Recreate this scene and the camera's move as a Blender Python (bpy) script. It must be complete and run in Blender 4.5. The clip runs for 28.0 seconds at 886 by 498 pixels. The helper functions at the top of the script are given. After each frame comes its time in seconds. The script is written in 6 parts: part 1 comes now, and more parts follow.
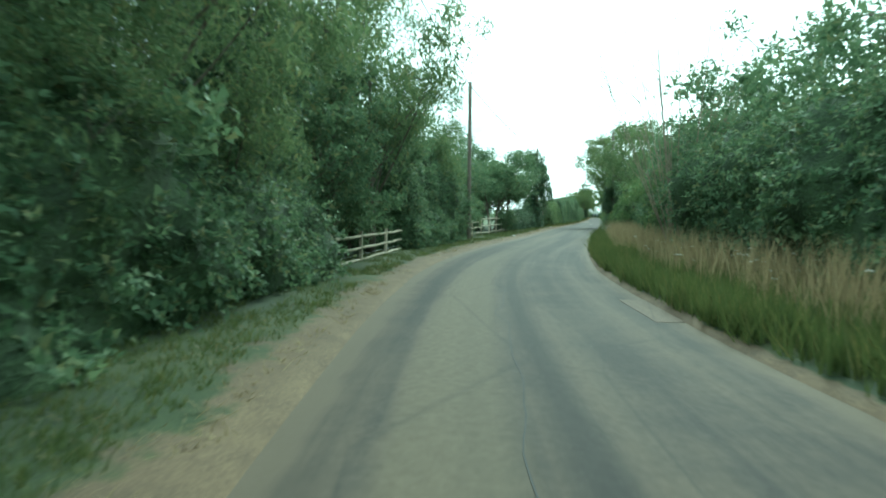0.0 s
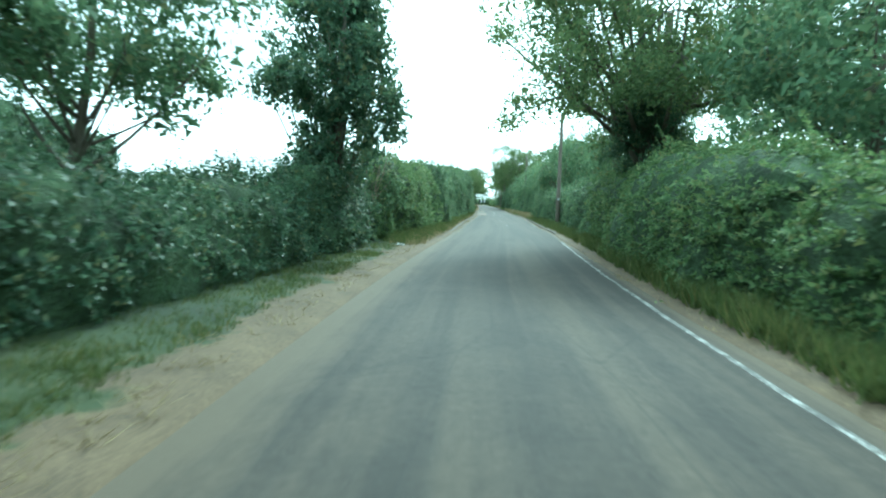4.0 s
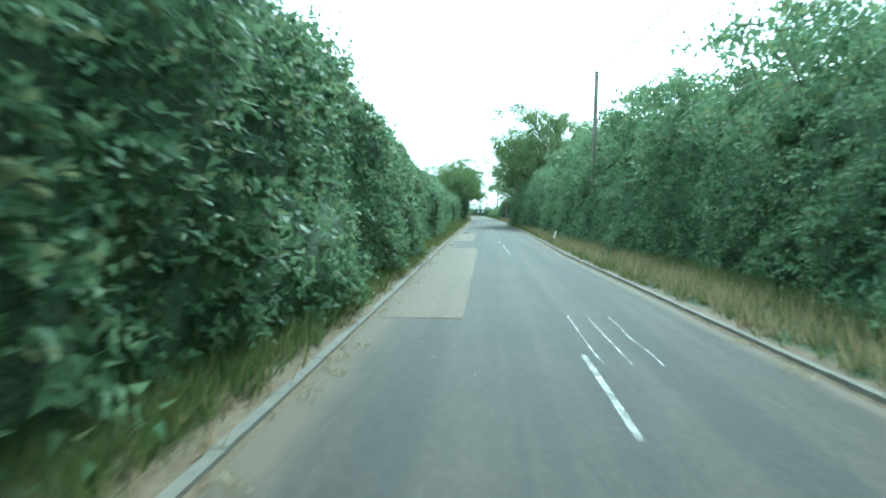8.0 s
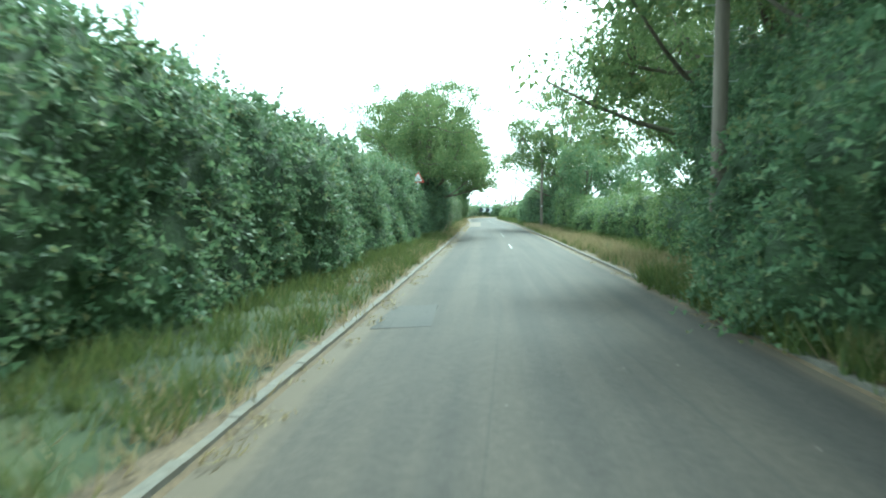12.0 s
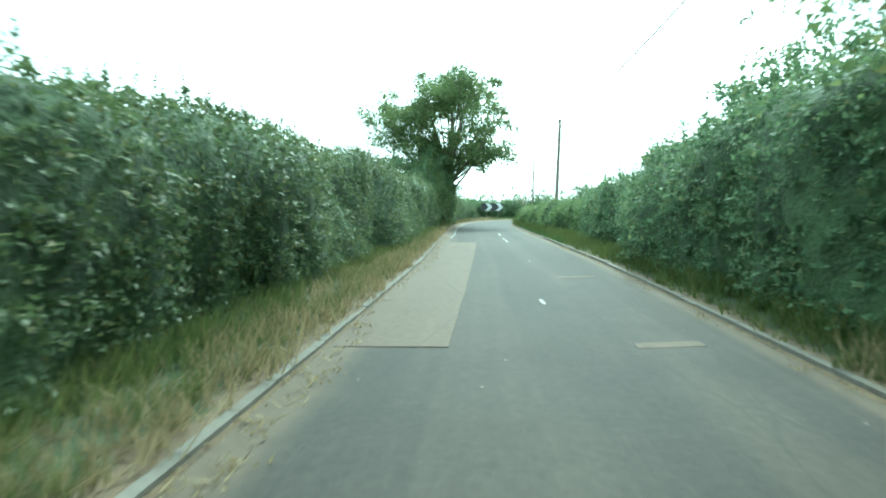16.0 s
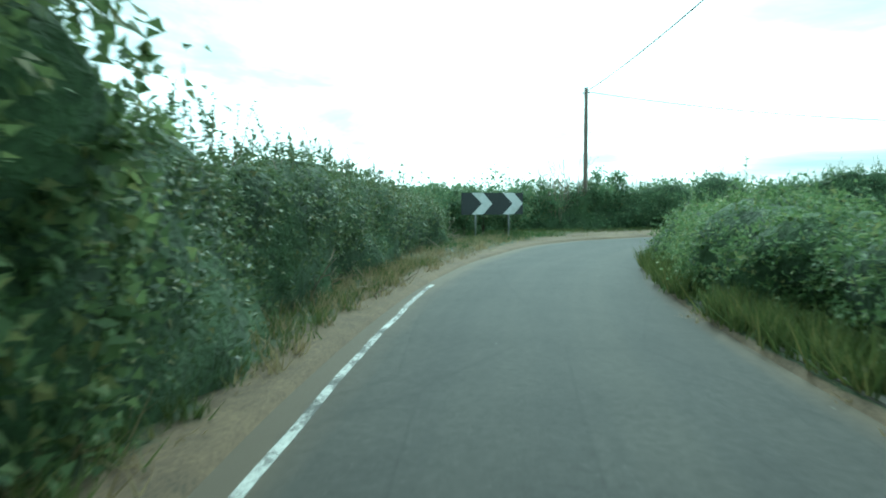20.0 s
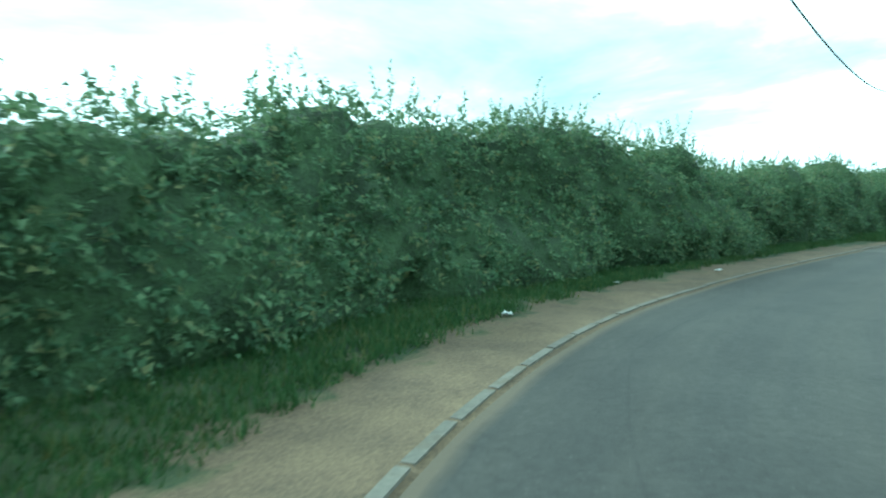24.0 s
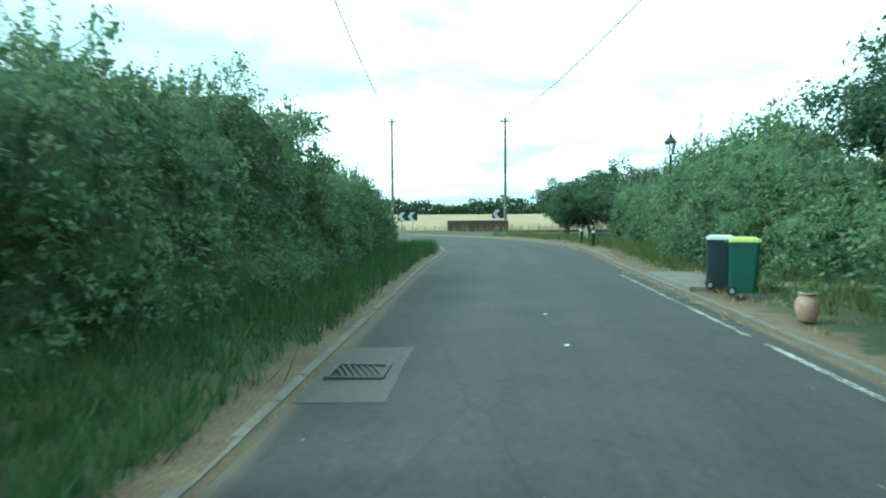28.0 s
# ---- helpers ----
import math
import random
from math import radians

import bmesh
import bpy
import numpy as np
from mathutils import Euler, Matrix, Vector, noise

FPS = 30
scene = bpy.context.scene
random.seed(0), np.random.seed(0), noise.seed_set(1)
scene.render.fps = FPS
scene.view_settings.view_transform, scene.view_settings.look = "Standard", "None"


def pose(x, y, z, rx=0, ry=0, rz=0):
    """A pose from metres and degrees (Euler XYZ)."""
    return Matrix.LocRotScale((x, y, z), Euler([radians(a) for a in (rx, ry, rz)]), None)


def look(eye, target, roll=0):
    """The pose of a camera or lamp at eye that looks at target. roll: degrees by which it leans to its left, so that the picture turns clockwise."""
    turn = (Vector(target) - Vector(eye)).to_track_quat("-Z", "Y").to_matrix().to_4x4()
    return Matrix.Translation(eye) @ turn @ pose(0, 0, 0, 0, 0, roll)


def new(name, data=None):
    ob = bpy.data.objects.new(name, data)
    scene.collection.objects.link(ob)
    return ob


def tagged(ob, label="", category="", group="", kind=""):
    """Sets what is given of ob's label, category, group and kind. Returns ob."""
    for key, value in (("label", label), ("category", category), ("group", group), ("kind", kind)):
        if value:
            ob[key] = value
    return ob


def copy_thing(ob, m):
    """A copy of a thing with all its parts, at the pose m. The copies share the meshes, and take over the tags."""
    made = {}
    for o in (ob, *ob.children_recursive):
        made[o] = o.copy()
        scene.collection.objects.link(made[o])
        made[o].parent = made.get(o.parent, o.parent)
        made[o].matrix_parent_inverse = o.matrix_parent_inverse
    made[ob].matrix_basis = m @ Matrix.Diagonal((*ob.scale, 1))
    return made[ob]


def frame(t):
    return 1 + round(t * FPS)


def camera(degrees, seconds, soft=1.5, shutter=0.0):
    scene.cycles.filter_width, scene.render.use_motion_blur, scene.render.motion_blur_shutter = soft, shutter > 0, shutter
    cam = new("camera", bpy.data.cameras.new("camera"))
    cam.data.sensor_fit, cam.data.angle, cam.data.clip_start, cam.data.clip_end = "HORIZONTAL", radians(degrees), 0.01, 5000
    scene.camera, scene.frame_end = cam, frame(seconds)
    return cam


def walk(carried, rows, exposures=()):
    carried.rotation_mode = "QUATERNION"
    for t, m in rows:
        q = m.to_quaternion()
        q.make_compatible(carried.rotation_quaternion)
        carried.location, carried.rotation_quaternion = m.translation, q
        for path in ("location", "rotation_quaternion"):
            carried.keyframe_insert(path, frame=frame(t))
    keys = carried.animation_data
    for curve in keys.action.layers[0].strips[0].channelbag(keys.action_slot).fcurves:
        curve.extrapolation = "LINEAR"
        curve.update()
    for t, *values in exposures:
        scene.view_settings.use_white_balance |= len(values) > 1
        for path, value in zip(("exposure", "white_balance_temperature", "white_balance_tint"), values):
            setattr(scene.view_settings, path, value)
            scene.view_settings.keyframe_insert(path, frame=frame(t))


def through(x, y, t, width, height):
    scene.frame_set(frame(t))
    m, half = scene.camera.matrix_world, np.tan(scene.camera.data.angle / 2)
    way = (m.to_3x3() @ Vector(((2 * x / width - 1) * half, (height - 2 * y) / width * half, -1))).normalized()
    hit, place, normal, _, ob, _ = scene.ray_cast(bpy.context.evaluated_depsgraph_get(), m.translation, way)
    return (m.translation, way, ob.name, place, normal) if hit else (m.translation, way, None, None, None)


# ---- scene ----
# ---- camera and its walk ----
PATH = [
    (0.0, (7.57, 0.29, 1.7), (5.725, 10.103, 1.160), 0.41),
    (0.5, (6.54, 7.64, 1.7), (4.943, 17.491, 1.109), 0.72),
    (1.0, (5.39, 14.98, 1.7), (4.232, 24.891, 1.063), 2.49),
    (1.5, (5.18, 22.89, 1.7), (4.354, 32.836, 1.096), 2.36),
    (2.0, (5.32, 31.13, 1.7), (4.787, 41.104, 1.135), 1.65),
    (2.5, (5.90, 38.84, 1.7), (5.578, 48.817, 1.127), 1.97),
    (3.0, (6.48, 45.99, 1.7), (6.220, 55.972, 1.079), 1.08),
    (3.5, (6.78, 53.44, 1.7), (6.631, 63.419, 1.017), 1.73),
    (4.0, (7.17, 61.84, 1.7), (7.114, 71.813, 0.953), 2.04),
    (4.5, (7.48, 70.31, 1.7), (7.541, 80.298, 1.156), 0.19),
    (6.5, (10.05, 104.01, 1.7), (10.061, 113.990, 1.092), -0.24),
    (7.0, (10.57, 112.41, 1.7), (10.524, 122.396, 1.095), -0.56),
    (7.5, (11.13, 120.96, 1.7), (11.047, 130.939, 1.118), -0.06),
    (8.0, (11.48, 129.76, 1.7), (11.411, 139.739, 1.111), 1.27),
    (8.5, (11.86, 138.76, 1.7), (11.853, 148.743, 1.049), 2.27),
    (9.0, (12.40, 147.67, 1.7), (12.356, 157.649, 1.100), 0.15),
    (9.5, (13.00, 156.49, 1.7), (12.924, 166.476, 1.110), -0.66),
    (10.0, (13.45, 165.10, 1.7), (13.362, 175.084, 1.114), -0.59),
    (10.5, (13.96, 173.52, 1.7), (13.854, 183.505, 1.122), 0.13),
    (11.0, (14.42, 181.74, 1.7), (14.270, 191.723, 1.125), -0.13),
    (11.5, (14.85, 189.74, 1.7), (14.655, 199.720, 1.114), 0.09),
    (12.0, (15.09, 197.56, 1.7), (14.884, 207.537, 1.099), 0.03),
    (12.5, (15.37, 205.27, 1.7), (15.181, 215.245, 1.099), 0.42),
    (14.5, (17.14, 234.38, 1.7), (16.784, 244.357, 1.118), -0.71),
    (15.0, (17.26, 241.07, 1.7), (16.942, 251.051, 1.095), -0.26),
    (15.5, (17.38, 247.66, 1.7), (17.074, 257.639, 1.097), 0.00),
    (16.0, (17.58, 254.46, 1.7), (17.298, 264.436, 1.043), 0.65),
    (16.5, (17.78, 261.43, 1.7), (17.511, 271.401, 1.017), 0.94),
    (17.0, (17.98, 268.59, 1.7), (17.722, 278.558, 1.010), 1.09),
    (17.5, (18.17, 275.80, 1.7), (17.910, 285.774, 1.026), 0.89),
    (18.0, (18.29, 283.14, 1.7), (18.042, 293.109, 1.002), 1.63),
    (18.5, (18.31, 290.26, 1.7), (18.119, 300.235, 0.978), 1.57),
    (19.0, (18.22, 296.99, 1.7), (18.118, 306.967, 0.998), 0.32),
    (19.5, (18.36, 303.33, 1.7), (18.394, 313.304, 0.986), 0.56),
    (20.0, (18.75, 309.23, 1.7), (18.914, 319.201, 0.983), -0.27),
    (20.5, (19.16, 314.59, 1.7), (19.584, 324.560, 0.988), -0.78),
    (21.0, (19.82, 319.63, 1.7), (20.730, 329.566, 0.975), -1.22),
    (21.5, (20.87, 324.26, 1.7), (22.549, 334.095, 0.955), -1.69),
    (22.0, (22.66, 328.93, 1.7), (25.417, 338.505, 0.899), -1.91),
    (22.5, (25.15, 333.55, 1.7), (29.086, 342.695, 0.788), -1.29),
    (23.0, (27.96, 337.32, 1.7), (33.968, 345.290, 1.052), -0.52),
    (23.5, (31.21, 340.16, 1.7), (38.945, 346.463, 1.086), -0.34),
    (24.0, (34.90, 342.04, 1.7), (43.914, 346.322, 1.101), -0.53),
    (24.5, (39.04, 342.94, 1.7), (48.817, 344.959, 1.185), -1.33),
    (25.0, (43.65, 342.71, 1.7), (53.630, 343.055, 1.193), -1.71),
    (25.5, (48.54, 341.69, 1.7), (58.474, 340.670, 1.175), -1.64),
    (26.0, (53.54, 340.16, 1.7), (63.346, 338.278, 1.163), -1.49),
    (26.5, (58.80, 338.44, 1.7), (68.512, 336.121, 1.139), -0.81),
    (27.0, (64.21, 336.51, 1.7), (73.889, 334.067, 1.143), -0.86),
    (27.5, (69.86, 334.56, 1.7), (79.530, 332.067, 1.142), -0.69),
    (28.0, (75.49, 332.69, 1.7), (85.143, 330.145, 1.131), -0.36),
]
cam = camera(68.0, 28.0, soft=1.9, shutter=0.16)
EXPOSURES = [(0.0, 0.72, 5210, -27), (1.0, 0.75, 4930, -27), (2.0, 0.80, 4900, -27), (4.5, 1.25, 4800, -24), (7.0, 1.35, 4760, -22), (8.0, 1.4, 4740, -21), (10.0, 1.75, 4740, -19), (11.0, 1.55, 4900, -20), (12.0, 1.62, 5200, -19),
             (14.5, 1.75, 5150, -18), (15.5, 1.6, 5150, -23), (17.0, 0.92, 5100, -27), (20.0, 0.6, 4920, -27), (21.0, 0.3, 4800, -28), (22.0, 0.5, 4700, -28), (25.0, 0.9, 4880, -28), (28.0, 0.75, 4830, -27)]
walk(cam, [(t, look(eye, target, roll)) for t, eye, target, roll in PATH], EXPOSURES)

# ---- world and sun: bright thin cloud, low contrast, sun behind it ahead and to the side ----
SUN_AZ, SUN_EL = radians(12), radians(42)


def node(nt, kind, values=()):
    n = nt.nodes.new(kind)
    for k, v in dict(values).items():
        if isinstance(v, bpy.types.NodeSocket):
            nt.links.new(v, n.inputs[k])
        else:
            n.inputs[k].default_value = v
    return n


def ramp(nt, fac, stops):
    n = nt.nodes.new("ShaderNodeValToRGB")
    nt.links.new(fac, n.inputs[0])
    el = n.color_ramp.elements
    while len(el) < len(stops):
        el.new(0.5)
    for e, (p, c) in zip(el, stops):
        e.position, e.color = p, (*c, 1) if len(c) == 3 else c
    return n.outputs[0]


def mixc(nt, fac, a, b, blend="MIX"):
    n = nt.nodes.new("ShaderNodeMix")
    n.data_type, n.blend_type = "RGBA", blend
    for i, v in ((0, fac), (6, a), (7, b)):
        if isinstance(v, bpy.types.NodeSocket):
            nt.links.new(v, n.inputs[i])
        else:
            n.inputs[i].default_value = (*v, 1) if isinstance(v, tuple) else v
    return n.outputs[2]


def mth(nt, op, a, b=0.5, clamp=False):
    n = nt.nodes.new("ShaderNodeMath")
    n.operation, n.use_clamp = op, clamp
    for i, v in ((0, a), (1, b)):
        if isinstance(v, bpy.types.NodeSocket):
            nt.links.new(v, n.inputs[i])
        else:
            n.inputs[i].default_value = v
    return n.outputs[0]


world = bpy.data.worlds.new("sky")
scene.world = world
world.use_nodes = True
wt = world.node_tree
wt.nodes.clear()
sky = node(wt, "ShaderNodeTexSky")
sky.sky_type, sky.sun_disc, sky.sun_elevation, sky.sun_rotation, sky.dust_density = "NISHITA", False, SUN_EL, SUN_AZ, 2.5
co = node(wt, "ShaderNodeTexCoord").outputs["Generated"]
sep = node(wt, "ShaderNodeSeparateXYZ", {0: co})
# clouds lie on a flat layer: divide the direction by its height
up = mth(wt, "ADD", mth(wt, "MAXIMUM", sep.outputs[2], 0.0), 0.13)
flat = node(wt, "ShaderNodeCombineXYZ", {0: mth(wt, "DIVIDE", sep.outputs[0], up), 1: mth(wt, "DIVIDE", sep.outputs[1], up)})
cl1 = node(wt, "ShaderNodeTexNoise", {"Vector": flat.outputs[0], "Scale": 0.75, "Detail": 7.0, "Roughness": 0.58, "Distortion": 0.4})
cl2 = node(wt, "ShaderNodeTexNoise", {"Vector": flat.outputs[0], "Scale": 0.28, "Detail": 3.0})
cover = mth(wt, "ADD", mth(wt, "MULTIPLY", cl1.outputs[0], 0.62), mth(wt, "MULTIPLY", cl2.outputs[0], 0.45))
sunv = (math.sin(SUN_AZ) * math.cos(SUN_EL), math.cos(SUN_AZ) * math.cos(SUN_EL), math.sin(SUN_EL))
dot = node(wt, "ShaderNodeVectorMath", {0: co, 1: sunv})
dot.operation = "DOT_PRODUCT"
glow = mth(wt, "POWER", mth(wt, "MAXIMUM", dot.outputs["Value"], 0.0), 3.0)
thin = ramp(wt, mth(wt, "ADD", cover, mth(wt, "MULTIPLY", glow, 0.10)), [(0.42, (0.31, 0.335, 0.345)), (0.52, (0.50, 0.51, 0.51)), (0.63, (0.98, 0.98, 0.96))])
cloud = mixc(wt, 1.0, thin, mixc(wt, glow, (0.98, 1.0, 1.0), (1.3, 1.29, 1.25)), "MULTIPLY")
sky_dim = mixc(wt, 1.0, sky.outputs[0], (0.10, 0.10, 0.10), "MULTIPLY")
both = mixc(wt, 0.93, sky_dim, cloud)
bg = node(wt, "ShaderNodeBackground", {"Color": both, "Strength": 1.49})
wt.links.new(bg.outputs[0], node(wt, "ShaderNodeOutputWorld").inputs[0])

sun = new("sun", bpy.data.lights.new("sun", "SUN"))
sun.data.energy, sun.data.angle, sun.data.color = 2.3, radians(12), (1.0, 0.95, 0.86)
sun.matrix_world = look(tuple(200 * c for c in sunv), (0, 0, 0))


# ---- materials ----
def material(name):
    m = bpy.data.materials.new(name)
    m.use_nodes = True
    nt = m.node_tree
    return m, nt, nt.nodes["Principled BSDF"]


def coords(nt, which="Object", scale=(1, 1, 1)):
    tc = node(nt, "ShaderNodeTexCoord")
    return node(nt, "ShaderNodeMapping", {0: tc.outputs[which], "Scale": scale}).outputs[0]


def noise_of(nt, vec, scale, detail=4.0, rough=0.55):
    return node(nt, "ShaderNodeTexNoise", {"Vector": vec, "Scale": scale, "Detail": detail, "Roughness": rough}).outputs[0]


def bump(nt, bsdf, height, strength, dist):
    b = node(nt, "ShaderNodeBump", {"Height": height, "Strength": strength, "Distance": dist})
    nt.links.new(b.outputs[0], bsdf.inputs["Normal"])


def plain(name, low, high, rough=0.6, scale=6.0, metal=0.0, relief=0.2, dist=0.004, stretch=(1, 1, 1), stain=None):
    """A surface with grain at two scales between two colours, and stains."""
    m, nt, b = material(name)
    v = coords(nt, "Object", stretch)
    fine, broad = noise_of(nt, v, scale * 6), noise_of(nt, v, scale * 0.5, 3)
    col = ramp(nt, mth(nt, "ADD", mth(nt, "MULTIPLY", fine, 0.5), mth(nt, "MULTIPLY", broad, 0.5)), [(0.33, low), (0.66, high)])
    if stain:
        col = mixc(nt, ramp(nt, noise_of(nt, v, scale * 0.9, 6), [(0.52, (0, 0, 0)), (0.68, (0.8, 0.8, 0.8))]), col, stain)
    nt.links.new(col, b.inputs["Base Color"])
    b.inputs["Roughness"].default_value, b.inputs["Metallic"].default_value = rough, metal
    bump(nt, b, fine, relief, dist)
    return m


def leaf_material(name, dark, mid, light, through=0.42, rough=0.6):
    m, nt, b = material(name)
    rnd = node(nt, "ShaderNodeNewGeometry").outputs["Random Per Island"]
    big, tuft = noise_of(nt, coords(nt), 0.4, 3), noise_of(nt, coords(nt), 2.3, 3)
    tone = mth(nt, "ADD", mth(nt, "MULTIPLY", rnd, 0.46), mth(nt, "ADD", mth(nt, "MULTIPLY", big, 0.36), mth(nt, "MULTIPLY", tuft, 0.42)))
    col = ramp(nt, tone, [(0.30, dark), (0.60, mid), (0.92, light)])
    col = mixc(nt, ramp(nt, mth(nt, "ADD", mth(nt, "MULTIPLY", rnd, 0.6), mth(nt, "MULTIPLY", tuft, 0.55)), [(0.78, (0, 0, 0)), (0.86, (0.6, 0.6, 0.6))]), col, (0.20, 0.165, 0.06))
    nt.links.new(col, b.inputs["Base Color"])
    b.inputs["Roughness"].default_value = rough
    b.inputs["Specular IOR Level"].default_value = 0.22
    tr = node(nt, "ShaderNodeBsdfTranslucent", {"Color": mixc(nt, 0.4, col, light)})
    mx = node(nt, "ShaderNodeMixShader", {0: through, 1: b.outputs[0], 2: tr.outputs[0]})
    nt.links.new(mx.outputs[0], nt.nodes["Material Output"].inputs[0])
    return m


def road_material(name, low, high, track, mud=1.0):
    """Worn asphalt: stone grain, wheel tracks along the lane, sealed cracks, dust towards the edges. The first stretch is dusty and brown, the last one greyer and coarser."""
    m, nt, b = material(name)
    uv = node(nt, "ShaderNodeTexCoord").outputs["UV"]
    along = node(nt, "ShaderNodeSeparateXYZ", {0: uv}).outputs[0]
    grain = noise_of(nt, uv, 48, 4, 0.75)
    track = mth(nt, "MULTIPLY", ramp(nt, mth(nt, "DIVIDE", along, 400.0), [(0.1, (1, 1, 1)), (0.24, (0.6, 0.6, 0.6)), (0.70, (0.5, 0.5, 0.5)), (0.77, (0.2, 0.2, 0.2))]), track)
    blot, wide = noise_of(nt, uv, 0.9, 6, 0.65), noise_of(nt, uv, 0.16, 4, 0.6)
    lng = noise_of(nt, node(nt, "ShaderNodeMapping", {0: uv, "Scale": (0.028, 1.15, 1)}).outputs[0], 1.0, 3, 0.55)
    fine = noise_of(nt, node(nt, "ShaderNodeMapping", {0: uv, "Scale": (0.10, 4.2, 1)}).outputs[0], 1.0, 3, 0.6)
    col = ramp(nt, mth(nt, "ADD", mth(nt, "MULTIPLY", mth(nt, "ADD", blot, wide), 0.28), mth(nt, "MULTIPLY", grain, 0.44)), [(0.38, low), (0.62, high)])
    col = mixc(nt, mth(nt, "MULTIPLY", ramp(nt, mth(nt, "ADD", mth(nt, "MULTIPLY", lng, 0.75), mth(nt, "MULTIPLY", fine, 0.25)), [(0.47, (0, 0, 0)), (0.60, (1, 1, 1))]), track), col, (high[0] * 1.7, high[1] * 1.6, high[2] * 1.42))
    col = mixc(nt, mth(nt, "MULTIPLY", ramp(nt, mth(nt, "ADD", mth(nt, "MULTIPLY", lng, 0.75), mth(nt, "MULTIPLY", fine, 0.25)), [(0.40, (1, 1, 1)), (0.49, (0, 0, 0))]), track), col, (low[0] * 0.72, low[1] * 0.76, low[2] * 0.8))
    # mud and straw dust trodden into the first stretch
    muddy = mth(nt, "MULTIPLY", ramp(nt, mth(nt, "DIVIDE", along, 100.0), [(0.0, (1, 1, 1)), (0.42, (0.8, 0.8, 0.8)), (1.0, (0.15, 0.15, 0.15))]), ramp(nt, mth(nt, "ADD", mth(nt, "MULTIPLY", lng, 0.6), mth(nt, "MULTIPLY", blot, 0.4)), [(0.45, (0, 0, 0)), (0.64, (0.7, 0.7, 0.7))]))
    col = mixc(nt, mth(nt, "MULTIPLY", muddy, mud), col, (0.098, 0.084, 0.064))
    # two dark, soft-edged wheel tracks with a dusty crown between them where the lane begins
    across = mth(nt, "ADD", node(nt, "ShaderNodeSeparateXYZ", {0: uv}).outputs[1], mth(nt, "MULTIPLY", mth(nt, "SUBTRACT", mth(nt, "ADD", lng, mth(nt, "MULTIPLY", fine, 0.6)), 0.8), 0.55))
    begun = mth(nt, "MULTIPLY", ramp(nt, mth(nt, "DIVIDE", along, 100.0), [(0.16, (1, 1, 1)), (0.30, (0.35, 0.35, 0.35)), (0.6, (0, 0, 0))]), mud)
    crown = ramp(nt, mth(nt, "ABSOLUTE", mth(nt, "ADD", across, 0.08), 0.0), [(0.30, (0.75, 0.75, 0.75)), (0.62, (0, 0, 0))])
    col = mixc(nt, mth(nt, "MULTIPLY", begun, crown), col, (0.112, 0.100, 0.074))
    for middle, half in ((-1.08, 0.30), (0.88, 0.20)):
        wheel = ramp(nt, mth(nt, "ABSOLUTE", mth(nt, "SUBTRACT", across, middle), 0.0), [(half * 0.35, (0.78, 0.78, 0.78)), (half * 1.35, (0, 0, 0))])
        col = mixc(nt, mth(nt, "MULTIPLY", begun, wheel), col, (0.027, 0.028, 0.028))
    chips = node(nt, "ShaderNodeTexVoronoi", {"Vector": uv, "Scale": 11.0}).outputs["Distance"]
    col = mixc(nt, ramp(nt, chips, [(0.0, (0.6, 0.6, 0.6)), (0.16, (0, 0, 0))]), col, (high[0] * 2.1, high[1] * 2.05, high[2] * 1.95))
    flecks = node(nt, "ShaderNodeTexVoronoi", {"Vector": uv, "Scale": 1.7}).outputs["Distance"]
    col = mixc(nt, ramp(nt, flecks, [(0.018, (0.8, 0.8, 0.8)), (0.030, (0, 0, 0))]), col, (0.30, 0.29, 0.26))
    mottle = noise_of(nt, uv, 9.0, 4, 0.7)
    col = mixc(nt, 1.0, col, ramp(nt, mottle, [(0.32, (0.80, 0.80, 0.80)), (0.68, (1.17, 1.17, 1.17))]), "MULTIPLY")
    col = mixc(nt, 1.0, col, ramp(nt, mth(nt, "DIVIDE", along, 400.0), [(0.70, (0.97, 0.895, 0.815)), (0.77, (0.98, 1.0, 0.99))]), "MULTIPLY")
    vor = nt.nodes.new("ShaderNodeTexVoronoi")
    vor.feature = "DISTANCE_TO_EDGE"
    nt.links.new(node(nt, "ShaderNodeMapping", {0: uv, "Scale": (0.12, 0.5, 1)}).outputs[0], vor.inputs["Vector"])
    vor.inputs["Scale"].default_value = 1.0
    side = nt.nodes.new("ShaderNodeUVMap")
    side.uv_map = "edge"
    col = mixc(nt, ramp(nt, vor.outputs["Distance"], [(0.0, (0.3, 0.3, 0.3)), (0.010, (0, 0, 0))]), col, (0.022, 0.022, 0.022))
    dust = ramp(nt, mth(nt, "ADD", node(nt, "ShaderNodeSeparateXYZ", {0: side.outputs[0]}).outputs[0], mth(nt, "MULTIPLY", mth(nt, "ADD", blot, fine), -0.34)), [(0.0, (0.8, 0.8, 0.8)), (0.12, (0.4, 0.4, 0.4)), (0.36, (0, 0, 0))])
    col = mixc(nt, dust, col, (0.112, 0.089, 0.062))
    nt.links.new(col, b.inputs["Base Color"])
    b.inputs["Roughness"].default_value = 0.85
    b.inputs["Specular IOR Level"].default_value = 0.3
    bump(nt, b, grain, 0.6, 0.008)
    return m


